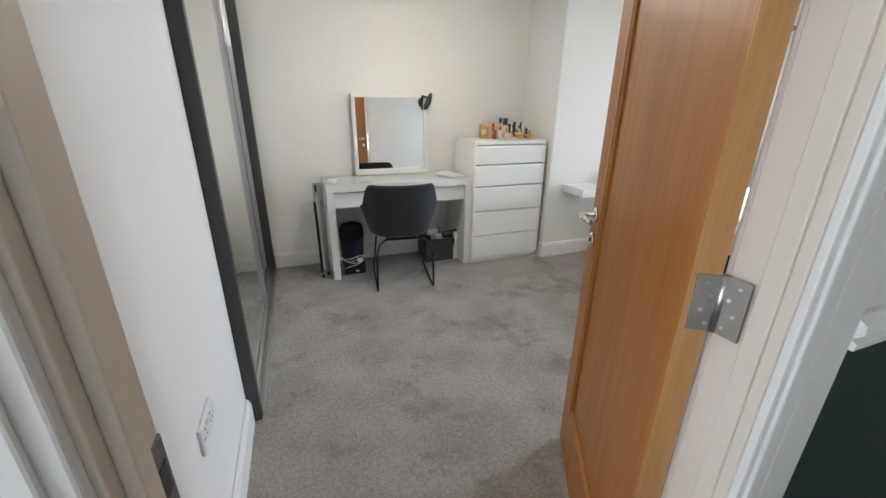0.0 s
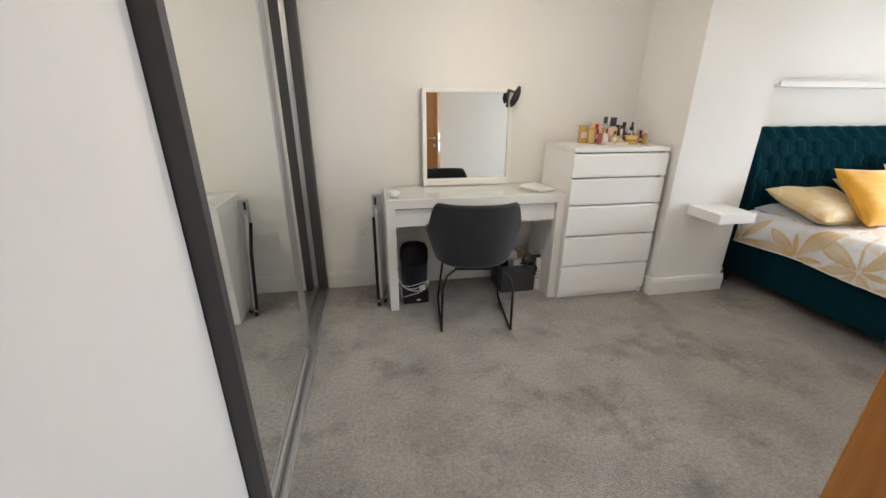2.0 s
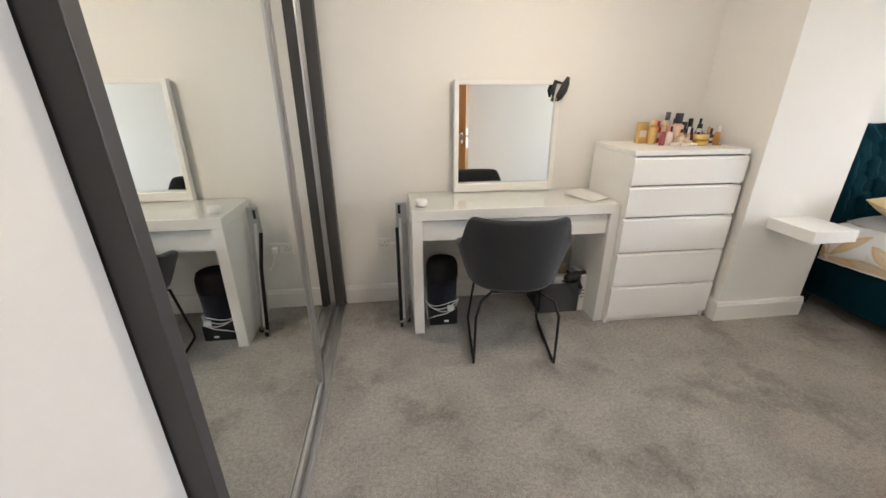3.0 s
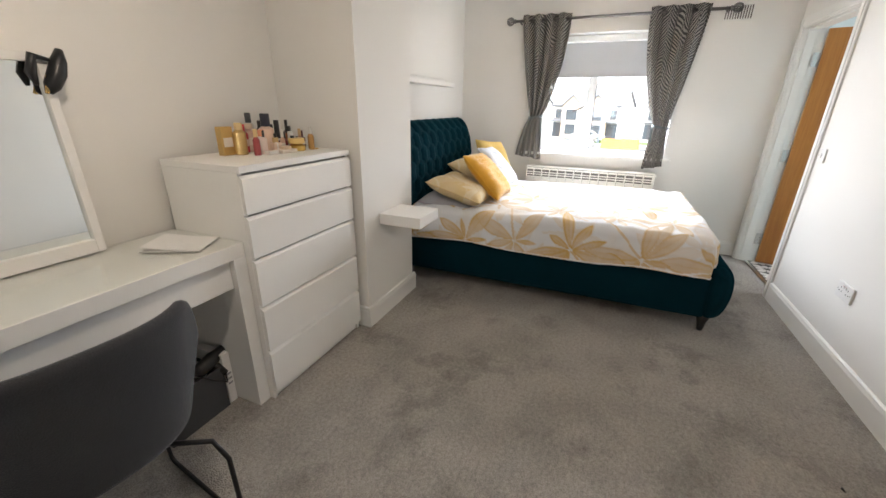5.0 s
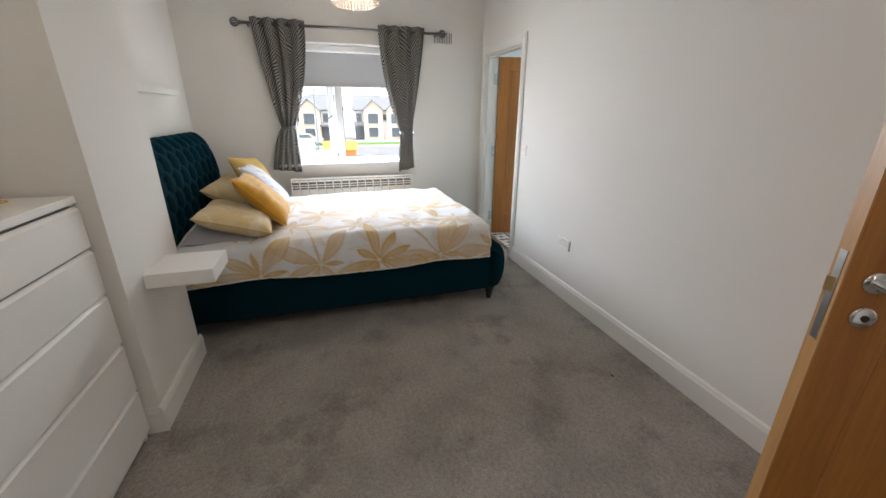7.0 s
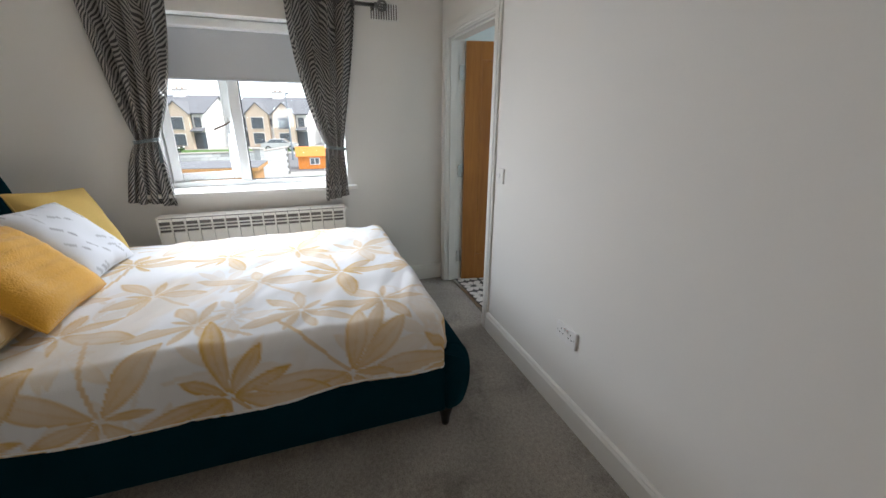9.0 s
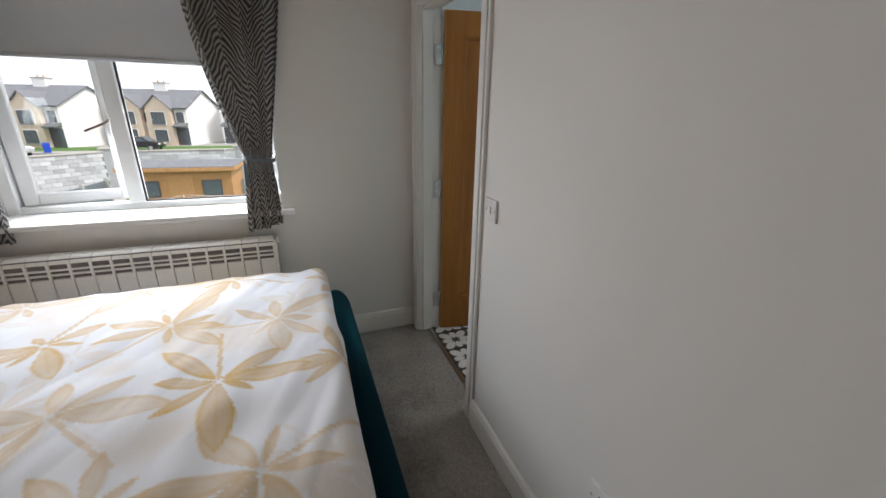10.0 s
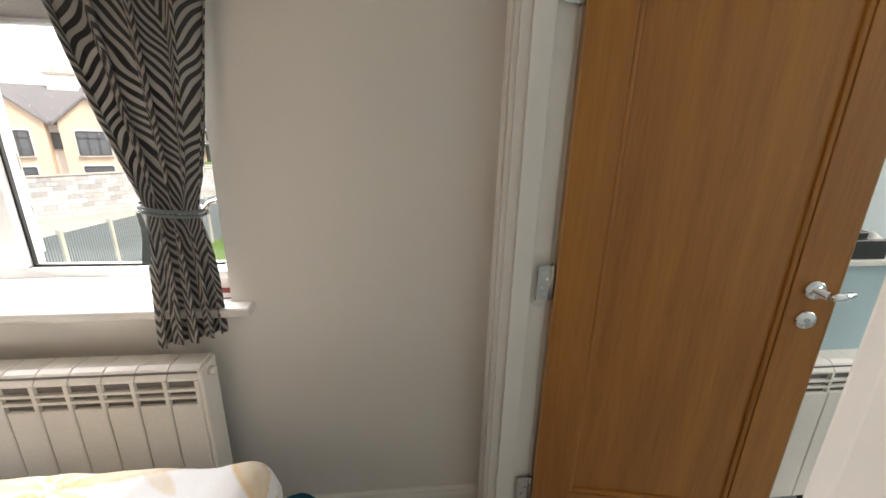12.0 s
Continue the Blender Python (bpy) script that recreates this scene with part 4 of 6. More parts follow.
part("loop", rod([(-0.02 + 0.0, 0.0, 0.03), (-0.06, 0.0, 0.02), (-0.05, 0.004, -0.03), (-0.03, 0.0, -0.06)], [0.006, 0.014, 0.015, 0.006], 8), BLACK, mask, "", True)
part("clasp", rod([(-0.012, -0.004, -0.02), (-0.006, -0.008, -0.075)], [0.010, 0.006], 8), mat("gold_metal", (0.75, 0.52, 0.22), 0.25, 1.0), mask, "", True)

cand = thing("candle_jar", (0.362, 2.905, DZ), "small white round pot on the table's glass top", "pot")
part("pot", lathe([(0.028, DZ + 0.006), (0.034, DZ + 0.010), (0.035, DZ + 0.034), (0.031, DZ + 0.040), (0.0, DZ + 0.041)], (0.362, 2.905, 0), 24), PLASTIC, cand, "", True)
bk = thing("booklet", label="white paper booklet lying open on the table", category="booklet", m=pose(1.385, 2.985, DZ + 0.007, 0, 0, 27))
part("cover", box(-0.085, 0.085, -0.105, 0.105, 0, 0.003), PAPER, bk)
part("page", sheet(lambda u, v: Vector((-0.083 + 0.166 * u, -0.103 + 0.206 * v, 0.004 + 0.016 * v * v)), 6, 8), PAPER, bk, smooth=True)

# cosmetics on the chest
GOLD = MATS["gold_metal"]
COS = [  # name, x, y, shape, radius or half width, height, body, cap, cap height
    ("gold_pouch", 1.750, 3.09, "box", 0.026, 0.105, (0.58, 0.38, 0.13), None, 0),
    ("gold_tube", 1.795, 3.06, "tube", 0.024, 0.118, (0.62, 0.42, 0.16), (0.66, 0.48, 0.22), 0.026),
    ("red_tube", 1.842, 3.11, "tube", 0.024, 0.110, (0.50, 0.015, 0.03), (0.55, 0.02, 0.04), 0.026),
    ("pink_bottle", 1.852, 3.00, "tube", 0.020, 0.092, (0.78, 0.66, 0.60), (0.72, 0.30, 0.16), 0.025),
    ("lotion_tube", 1.885, 3.12, "tube", 0.019, 0.110, (0.60, 0.45, 0.36), (0.70, 0.55, 0.42), 0.02),
    ("pump_bottle", 1.922, 3.05, "tube", 0.030, 0.150, (0.74, 0.54, 0.42), (0.02, 0.02, 0.035), 0.050),
    ("perfume_bottle", 1.905, 2.98, "box", 0.022, 0.060, (0.70, 0.52, 0.40), (0.6, 0.42, 0.2), 0.02),
    ("foundation_bottle", 1.955, 3.13, "tube", 0.015, 0.120, (0.35, 0.10, 0.08), (0.02, 0.02, 0.02), 0.045),
    ("dark_bottle", 1.985, 3.10, "tube", 0.020, 0.105, (0.03, 0.02, 0.02), (0.02, 0.02, 0.02), 0.04),
    ("serum_bottle", 1.975, 3.01, "tube", 0.019, 0.080, (0.16, 0.02, 0.02), (0.03, 0.02, 0.02), 0.03),
    ("gold_jar", 2.010, 2.965, "tube", 0.036, 0.052, (0.70, 0.46, 0.12), (0.76, 0.54, 0.20), 0.022),
    ("white_bottle", 2.038, 3.03, "tube", 0.019, 0.075, (0.78, 0.77, 0.75), (0.70, 0.69, 0.66), 0.03),
    ("dark_bottle", 2.040, 3.12, "tube", 0.018, 0.120, (0.03, 0.03, 0.03), (0.02, 0.02, 0.02), 0.05),
    ("amber_bottle", 2.072, 3.08, "tube", 0.020, 0.095, (0.22, 0.07, 0.02), (0.02, 0.02, 0.02), 0.03),
    ("lipstick", 2.098, 3.12, "tube", 0.011, 0.120, (0.10, 0.02, 0.03), (0.02, 0.02, 0.02), 0.04),
    ("lipstick", 2.085, 3.02, "tube", 0.011, 0.085, (0.45, 0.25, 0.15), (0.6, 0.42, 0.22), 0.03),
    ("berry_jar", 2.112, 3.04, "box", 0.018, 0.075, (0.13, 0.03, 0.025), (0.10, 0.03, 0.03), 0.03),
    ("palette", 1.925, 2.945, "box", 0.042, 0.026, (0.75, 0.68, 0.60), (0.7, 0.55, 0.4), 0.012),
    ("compact", 1.855, 2.95, "box", 0.024, 0.014, (0.72, 0.70, 0.66), None, 0),
    ("tan_tube", 1.905, 3.16, "tube", 0.018, 0.110, (0.58, 0.38, 0.24), (0.78, 0.74, 0.70), 0.03),
    ("spray_bottle", 1.945, 3.19, "tube", 0.020, 0.150, (0.66, 0.62, 0.58), (0.05, 0.05, 0.05), 0.04),
]
crnd = random.Random(5)
for nm, col in (("serum_vial", (0.30, 0.05, 0.05)), ("mascara", (0.02, 0.02, 0.02)), ("cream_tube", (0.74, 0.70, 0.66)), ("toner_bottle", (0.62, 0.40, 0.30)), ("lip_gloss", (0.48, 0.10, 0.12)), ("nail_varnish", (0.25, 0.02, 0.03)), ("oil_bottle", (0.45, 0.24, 0.06)), ("powder_pot", (0.70, 0.62, 0.52)),
                ("mascara", (0.015, 0.015, 0.02)), ("serum_vial", (0.55, 0.48, 0.42)), ("lip_gloss", (0.60, 0.30, 0.26)), ("cream_tube", (0.70, 0.52, 0.44)), ("nail_varnish", (0.06, 0.01, 0.015)), ("toner_bottle", (0.16, 0.05, 0.03))):
    k = len(COS) - 21
    COS.append((nm, 1.80 + (k % 7) * 0.050 + crnd.uniform(-0.008, 0.008), (2.965, 3.165)[k // 7] + crnd.uniform(-0.012, 0.012) + 0.028 * (k % 2), "tube", crnd.uniform(0.009, 0.014), crnd.uniform(0.055, 0.10), col, crnd.choice(((0.02, 0.02, 0.02), (0.72, 0.70, 0.66), (0.6, 0.42, 0.2))), 0.03))
for i, (nm, x, y, shape, r, h, body, cap, ch) in enumerate(COS):
    x, h, ch, r = 1.735 + (x - 1.745) * 1.17, h * 1.18, ch * 1.18, r * 1.16
    mb = mat("cosmetic_" + nm + str(i), body, 0.28, 0.6 if "gold" in nm else 0.0, var=0.04, bump=0.0, coat=0.3)
    lab = {"gold_pouch": "gold foil cosmetics box", "red_tube": "dark red cosmetics tube", "gold_jar": "round gold-lidded cream jar", "gold_tube": "gold foil cosmetics tube"}.get(nm, nm.replace("_", " ") + " among the cosmetics on the chest")
    ob = thing(nm, (x, y, CZ), lab, "cosmetics", group="cosmetics on the chest")
    z = CZ + 0.0005
    hb = h - ch
    if shape == "tube":
        part("body", lathe([(r * 0.92, z), (r, z + 0.004), (r, z + hb - 0.012), (r * 0.62, z + hb - 0.002), (r * 0.5, z + hb)], (x, y, 0), 18), mb, ob, smooth=False)
        if cap:
            rc = r * (0.62 if ch > 0.028 else 0.95)
            part("cap", lathe([(rc, z + hb), (rc, z + h - 0.003), (rc * 0.85, z + h), (0, z + h)], (x, y, 0), 16), mat("cap_" + nm + str(i), cap, 0.3, 0.0, var=0.03, bump=0.0), ob)
    else:
        part("body", box(x - r, x + r, y - r * 0.6, y + r * 0.6, z, z + hb, 0.004), mb, ob)
        if cap:
            part("cap", lathe([(r * 0.55, z + hb), (r * 0.55, z + h), (0, z + h)], (x, y, 0), 14), mat("cap_" + nm + str(i), cap, 0.3, 0.2, var=0.03, bump=0.0), ob)
    if hb > 0.05 and i % 2 == 0:
        ring = lathe([(r * 1.01, z + hb * 0.30), (r * 1.01, z + hb * 0.62)], (x, y, 0), 18) if shape == "tube" else box(x - r * 0.75, x + r * 0.75, y - r * 0.6 - 0.0006, y - r * 0.6, z + hb * 0.3, z + hb * 0.62)
        part("paper_label", ring, mat("label_cream", (0.70, 0.64, 0.55), 0.5, var=0.05, bump=0.0), ob)
neck = thing("trinket", (2.16, 2.93, CZ), "thin chain trinket lying on the chest's top", "jewellery")
part("chain", rod([(2.13 + 0.03 * math.cos(a) + 0.006 * math.sin(3 * a), 2.93 + 0.018 * math.sin(a), CZ + 0.003) for a in (2 * math.pi * j / 20 for j in range(20))], 0.0022, 6, closed=True), GOLD, neck)

# ------------------------------------------------------------------ chair
chair = thing("shell_chair", (0.83, 2.70, 0), "charcoal fabric tub chair on black wire sled legs", "chair")


def shell(u, v):
    """Tub seat: u runs round the rim from front to back to front, v from the seat's middle out and up."""
    phi = (u - 0.5) * 2 * math.pi
    f = abs(phi) / math.pi

    def ease(a, b):
        t = min(1, max(0, (f - a) / (b - a)))
        return t * t * (3 - 2 * t)
    high = 0.425 - 0.175 * ease(0.27, 0.43) - 0.05 * ease(0.42, 0.66) - 0.19 * ease(0.62, 0.92)
    sx, sy = math.sin(phi), math.cos(phi)
    rx = 0.226 * math.copysign(abs(sx) ** 0.78, sx)
    ry = (0.205 if sy > 0 else 0.235) * math.copysign(abs(sy) ** 0.85, sy)
    if v < 0.5:
        a = v / 0.5 * math.pi / 2
        r, z = math.sin(a), min(0.055, high) * (1 - math.cos(a))
    else:
        k = (v - 0.5) * 2
        r, z = 1 + 0.27 * k ** 0.9, min(0.055, high) + (high - min(0.055, high)) * k
    return Vector((0.815 + rx * r, 2.735 - ry * r, 0.405 + z))


sh = part("seat_shell", sheet(shell, 64, 26), CHAIRCLOTH, chair, "charcoal woven fabric shell with arms", True)
so = sh.modifiers.new("thickness", "SOLIDIFY")
so.thickness, so.offset = 0.034, 0.0
bv = sh.modifiers.new("soft", "SUBSURF")
bv.levels = bv.render_levels = 1
part("under_plate", box(0.70, 0.94, 2.62, 2.86, 0.372, 0.384, 0.004), BLACKMETAL, chair)
for s, xs, xt in ((-1, 0.610, 0.735), (1, 1.048, 0.905)):
    part("leg", rod([(xt, 2.64, 0.40), (xs - s * 0.03, 2.51, 0.385), (xs - s * 0.004, 2.495, 0.30), (xs, 2.492, 0.012), (xs, 2.51, 0.008), (xs + s * 0.006, 2.94, 0.008), (xs + s * 0.004, 2.955, 0.03), (xs - s * 0.03, 2.90, 0.36), (xt, 2.83, 0.40)], 0.0075, 10), BLACKMETAL, chair, "black wire sled leg", True)

chair.location, chair.rotation_euler.z = (0.846, 2.661, 0), radians(-7.5)

# ------------------------------------------------------------------ under and beside the table
bin_ = thing("fabric_hamper", (0.485, 2.99, 0), "black and navy fabric tub with a rounded lid", "tub")
part("base", box(0.400, 0.578, 2.890, 3.07, 0.0, 0.105, 0.006), BLACK, bin_, "black base box")
part("body", lathe([(0.084, 0.108), (0.092, 0.115), (0.097, 0.30), (0.094, 0.305), (0.0, 0.305)], (0.488, 2.985, 0), 26), NAVY, bin_, "navy cloth body", True)
part("lid", lathe([(0.098, 0.300), (0.101, 0.31), (0.099, 0.385), (0.086, 0.418), (0.04, 0.434), (0, 0.436)], (0.488, 2.985, 0), 26), mat("black_fabric", (0.006, 0.006, 0.008), 0.95, var=0.2, fine=300, bump=0.3), bin_, "black cloth lid", True)
part("badge", box(0.492, 0.520, 2.888, 2.8905, 0.022, 0.034), PAPER, bin_, "small white label")
cab = thing("white_cable", (0.48, 2.89, 0.11), "loose white power cable draped round the tub", "cable")
for dz, ph, rr in ((0.0, 0.0, 0.106), (0.018, 1.3, 0.110), (0.03, 2.2, 0.104)):
    part("strand", rod([(0.488 + rr * math.cos(a), 2.985 + rr * math.sin(a), 0.118 + dz + 0.014 * math.sin(2.3 * a + ph)) for a in (math.pi * (1.0 + j / 16) for j in range(17))], 0.0032, 6), PLASTIC, cab, "", True)
part("strand", rod([(0.385, 2.95, 0.12), (0.386, 2.88, 0.06), (0.43, 2.877, 0.075), (0.50, 2.877, 0.09), (0.56, 2.88, 0.12)], 0.0032, 6), PLASTIC, cab, "", True)
part("connector", box(0.51, 0.55, 2.866, 2.882, 0.118, 0.150, 0.004), PLASTIC, cab)

sb = thing("storage_box", (1.274, 3.07, 0), "dark grey felt storage box filled with odds and ends", "storage box")
for b in ((1.144, 1.409, 2.945, 2.952, 0.004, 0.215), (1.144, 1.409, 3.195, 3.202, 0.004, 0.215), (1.144, 1.151, 2.952, 3.195, 0.004, 0.215), (1.402, 1.409, 2.952, 3.195, 0.004, 0.215)):
    part("side", box(*b, 0.002), GREYBOX, sb)
part("bottom", box(1.144, 1.409, 2.945, 3.202, 0.0, 0.006), GREYBOX, sb)
for i, (x, y, w, d, h, mt) in enumerate(((1.254, 3.10, 0.10, 0.06, 0.275, PAPER), (1.314, 3.03, 0.12, 0.05, 0.235, PAPER), (1.194, 3.08, 0.06, 0.09, 0.225, BLACK), (1.354, 3.13, 0.06, 0.05, 0.28, mat("tan_card", (0.52, 0.42, 0.30), 0.8, bump=0.02)))):
    ob = thing("carton", (x, y, 0.006), "small carton standing in the storage box", "carton", group="cartons in the box")
    part("body", box(x - w / 2, x + w / 2, y - d / 2, y + d / 2, 0.006, h, 0.003), mt, ob)
    part("flap", box(x - w / 2 + 0.004, x + w / 2 - 0.004, y - d / 2 - 0.001, y - d / 2 + 0.003, h - 0.03, h + 0.002), mt, ob)
hdry = thing("hair_dryer", (1.354, 2.98, 0.22), "black hair dryer lying on the box with its cable", "hair dryer")
Mh = pose(1.384, 2.985, 0.245, 0, 82, 10)
part("barrel", lathe([(0.018, -0.075), (0.030, -0.06), (0.032, 0.02), (0.024, 0.05), (0.022, 0.085), (0.018, 0.085)], m=Mh, n=18), BLACK, hdry, "", True)
part("grip", rod([(1.374, 2.985, 0.24), (1.399, 2.965, 0.215), (1.416, 2.94, 0.175)], [0.017, 0.017, 0.013], 12), BLACK, hdry, "", True)
part("cable", rod([(1.416, 2.94, 0.175), (1.404, 2.925, 0.14), (1.354, 2.93, 0.18), (1.314, 2.937, 0.225), (1.284, 2.96, 0.232)], 0.004, 6), BLACK, hdry, "", True)
wb = thing("white_carton", (1.444, 3.05, 0), "white carton with printed grey bars standing by the desk side", "carton")
part("body", box(1.416, 1.454, 2.95, 3.12, 0.0, 0.262, 0.002), PAPER, wb)
for z in (0.10, 0.125, 0.15):
    part("print_bar", box(1.424, 1.446, 2.9490, 2.9502, z, z + 0.010), mat("grey_print", (0.35, 0.35, 0.36), 0.6), wb)

# folded airer standing against the wall beside the table
rack = thing("folded_airer", (0.238, 3.03, 0), "folded grey and white drying rack on black castors", "drying rack")
part("upright", rod([(0.220, 2.905, 0.03), (0.220, 3.00, 0.42), (0.220, 3.10, 0.60)], 0.011, 10), BLACKMETAL, rack, "", True)
part("side_frame", rod([(0.258, 2.93, 0.03), (0.258, 3.09, 0.63)], 0.010, 10), ALU, rack, "", True)
part("side_frame", rod([(0.276, 2.98, 0.03), (0.276, 3.14, 0.63)], 0.010, 10), ALU, rack, "", True)
for k in range(7):
    z = 0.10 + 0.08 * k
    part("rail", rod([(0.258, 2.93 + (z - 0.03) * 0.225, z), (0.276, 2.98 + (z - 0.03) * 0.225, z + 0.002)], 0.004, 6), ALU, rack)
bmp = extrude_profile([(2.925, 0.05), (2.955, 0.05), (3.12, 0.66), (3.09, 0.66)], "x", 0.234, 0.248)
part("folded_panel", bmp, PLASTIC, rack, "white folded panel")
part("grip_plate", box(0.216, 0.282, 3.10, 3.118, 0.60, 0.76, 0.003), ALU, rack, "silver end plate")
part("grip_slot", box(0.230, 0.246, 3.0975, 3.101, 0.69, 0.745), BLACK, rack)
for x, y in ((0.223, 2.902), (0.270, 2.955)):
    w_ = part("castor", rod([(x - 0.009, y, 0.020), (x + 0.009, y, 0.020)], 0.020, 16), BLACK, rack, "black rubber castor", True)
    part("fork", box(x - 0.012, x + 0.012, y - 0.010, y + 0.010, 0.028, 0.048, 0.003), STEEL, w_)

# floating shelves
fs = thing("floating_shelf", (2.555, 2.6, 0.62), "small white floating bedside shelf on the chimney breast", "shelf")
part("board", box(2.418, 2.690, 2.455, PY - 0.001, 0.628, 0.694, 0.0015), WHITE, fs)
fs2 = thing("picture_ledge", (3.8, 3.0, 1.53), "narrow white picture ledge on the alcove wall", "shelf")
part("board", box(3.15, 4.205, YA - 0.105, YA - 0.001, 1.480, 1.498, 0.0015), WHITE, fs2)
part("lip", box(3.15, 4.205, YA - 0.115, YA - 0.105, 1.480, 1.516, 0.0015), WHITE, fs2)
part("back_strip", box(3.15, 4.205, YA - 0.014, YA - 0.001, 1.498, 1.545, 0.0015), WHITE, fs2)

# ------------------------------------------------------------------ bed
BW0, BW1 = 3.030, 4.470
bed = thing("bed", (3.75, 1.85, 0), "teal velvet sleigh bed with a deep-buttoned headboard", "bed")
part("side_rail", box(BW0, BW0 + 0.060, 0.80, 2.90, 0.095, 0.385, 0.02, 3), TEAL, bed, "teal velvet side rail", True)
part("side_rail", box(BW1 - 0.060, BW1, 0.80, 2.90, 0.095, 0.385, 0.02, 3), TEAL, bed, "teal velvet side rail", True)
part("slat_base", box(BW0 + 0.06, BW1 - 0.06, 0.86, 2.88, 0.20, 0.29), GREYBOX, bed)
FP = [(0.800, 0.11), (0.735, 0.12), (0.702, 0.19), (0.690, 0.28), (0.698, 0.37), (0.725, 0.43), (0.765, 0.462), (0.808, 0.455), (0.832, 0.42), (0.825, 0.385), (0.82, 0.20)]


def smooth_loop(pts, n=4):
    out = []
    m_ = len(pts)
    for i in range(m_):
        p0, p1, p2, p3 = (Vector(pts[(i + k) % m_]) for k in (-1, 0, 1, 2))
        for k in range(n):
            t = k / n
            out.append(0.5 * ((2 * p1) + (p2 - p0) * t + (2 * p0 - 5 * p1 + 4 * p2 - p3) * t * t + (3 * p1 - p0 - 3 * p2 + p3) * t ** 3))
    return out


fp = extrude_profile([tuple(p) for p in smooth_loop(FP, 3)], "x", BW0 - 0.012, BW1 + 0.012)
bmesh.ops.bevel(fp, geom=[e for e in fp.edges if abs(e.verts[0].co.x - e.verts[1].co.x) < 1e-6], offset=0.016, segments=3, affect="EDGES")
part("footboard", fp, TEAL, bed, "low rolled teal velvet footboard", True)
for x in (BW0 + 0.035, BW1 - 0.035):
    for y in (0.795, 2.86):
        part("leg", lathe([(0.017, 0.0), (0.019, 0.012), (0.024, 0.05), (0.036, 0.092), (0.036, 0.105)], (x, y, 0), 16), BLACKWOOD, bed, "turned black wooden foot", True)

# deep-buttoned headboard: profile (y, z) sampled by arc length
HP = [(2.842, 0.30), (2.842, 0.50), (2.844, 0.70), (2.850, 0.85), (2.864, 0.96), (2.888, 1.06), (2.925, 1.135), (2.965, 1.175), (3.005, 1.185), (3.038, 1.165), (3.050, 1.125), (3.048, 1.08)]
seglen = [0.0]
for a, b in zip(HP, HP[1:]):
    seglen.append(seglen[-1] + math.hypot(b[0] - a[0], b[1] - a[1]))
HLEN = seglen[-1]


def on_profile(s):
    s = min(max(s, 0), HLEN)
    for i in range(len(HP) - 1):
        if s <= seglen[i + 1] + 1e-9:
            k = (s - seglen[i]) / (seglen[i + 1] - seglen[i])
            a, b = Vector(HP[i]), Vector(HP[i + 1])
            d = (b - a).normalized()
            return a.lerp(b, k), Vector((-d.y, d.x))
    return Vector(HP[-1]), Vector((1, 0))


PXB, PSB = 0.158, 0.112
BUTTONS = []
hw = BW1 - BW0 + 0.03
for r in range(9):
    s = HLEN - 0.20 - r * PSB
    if s < 0.06:
        break
    n = 9 if r % 2 == 0 else 8
    for c in range(n):
        BUTTONS.append(((c - (n - 1) / 2) * PXB, s, r))
BN = np.array([(b[0], b[1]) for b in BUTTONS])


def tuft(x, s):
    d2 = (BN[:, 0] - x) ** 2 + (BN[:, 1] - s) ** 2
    dip = 0.040 * np.exp(-d2 / 0.0007).max() + 0.026 * np.exp(-d2 / 0.0030).max()
    if s > HLEN - 0.16 or s < 0.02:
        crease = 0
    else:
        a = (x / PXB + (s - HLEN + 0.20) / (2 * PSB) * 1.0)
        b = (x / PXB - (s - HLEN + 0.20) / (2 * PSB) * 1.0)
        ca, cb = abs(a - round(a)), abs(b - round(b))
        crease = 0.011 * (math.exp(-(ca / 0.07) ** 2) + math.exp(-(cb / 0.07) ** 2))
    return -(dip + crease)


def head(u, v):
    s = v * HLEN
    p, nrm = on_profile(s)
    x = (u - 0.5) * hw
    edge = min(u, 1 - u) * hw
    round_ = 0.030 * (1 - math.sqrt(max(0, 1 - max(0, 1 - edge / 0.035) ** 2)))
    d = 0.020 + tuft(x, s) * min(1, edge / 0.05) - round_
    nrm = Vector((-abs(nrm.x), nrm.y)) if s < HLEN * 0.8 else nrm
    return Vector((BW0 - 0.015 + hw / 2 + x, p.x + nrm.x * d, p.y + nrm.y * d))


hb = part("headboard", sheet(head, 200, 110), TEAL, bed, "deep-buttoned scrolled teal velvet headboard", True)
cap_pts = [(p[0] + 0.004, p[1] - 0.004) for p in HP] + [(3.048, 0.10), (2.86, 0.10)]
core = extrude_profile(cap_pts, "x", BW0 + 0.002, BW1 - 0.002)
part("headboard_core", core, TEAL, bed)
for bx, bs, r in BUTTONS:
    if bs > 0.30:
        p, nrm = on_profile(bs)
        nrm = Vector((-abs(nrm.x), nrm.y))
        c = Vector((BW0 - 0.015 + hw / 2 + bx, p.x - nrm.x * 0.030, p.y - nrm.y * 0.030))
        q = Vector((0, nrm.x, nrm.y)).to_track_quat("Z", "Y").to_matrix().to_4x4()
        part("button", lathe([(0.011, -0.002), (0.011, 0.002), (0.007, 0.005), (0, 0.006)], m=Matrix.Translation(c) @ q, n=10), TEAL, hb, smooth=True)

matt = thing("mattress", (3.75, 1.85, 0.29), "white mattress under the duvet", "mattress")
part("body", box(BW0 + 0.055, BW1 - 0.055, 0.85, 2.84, 0.292, 0.545, 0.05, 3), SHEETWHITE, matt, smooth=True)
part("sheet_edge", box(BW0 + 0.050, BW1 - 0.050, 2.30, 2.835, 0.40, 0.553, 0.05, 3), PALEGREY, matt, "pale grey fitted sheet", True)


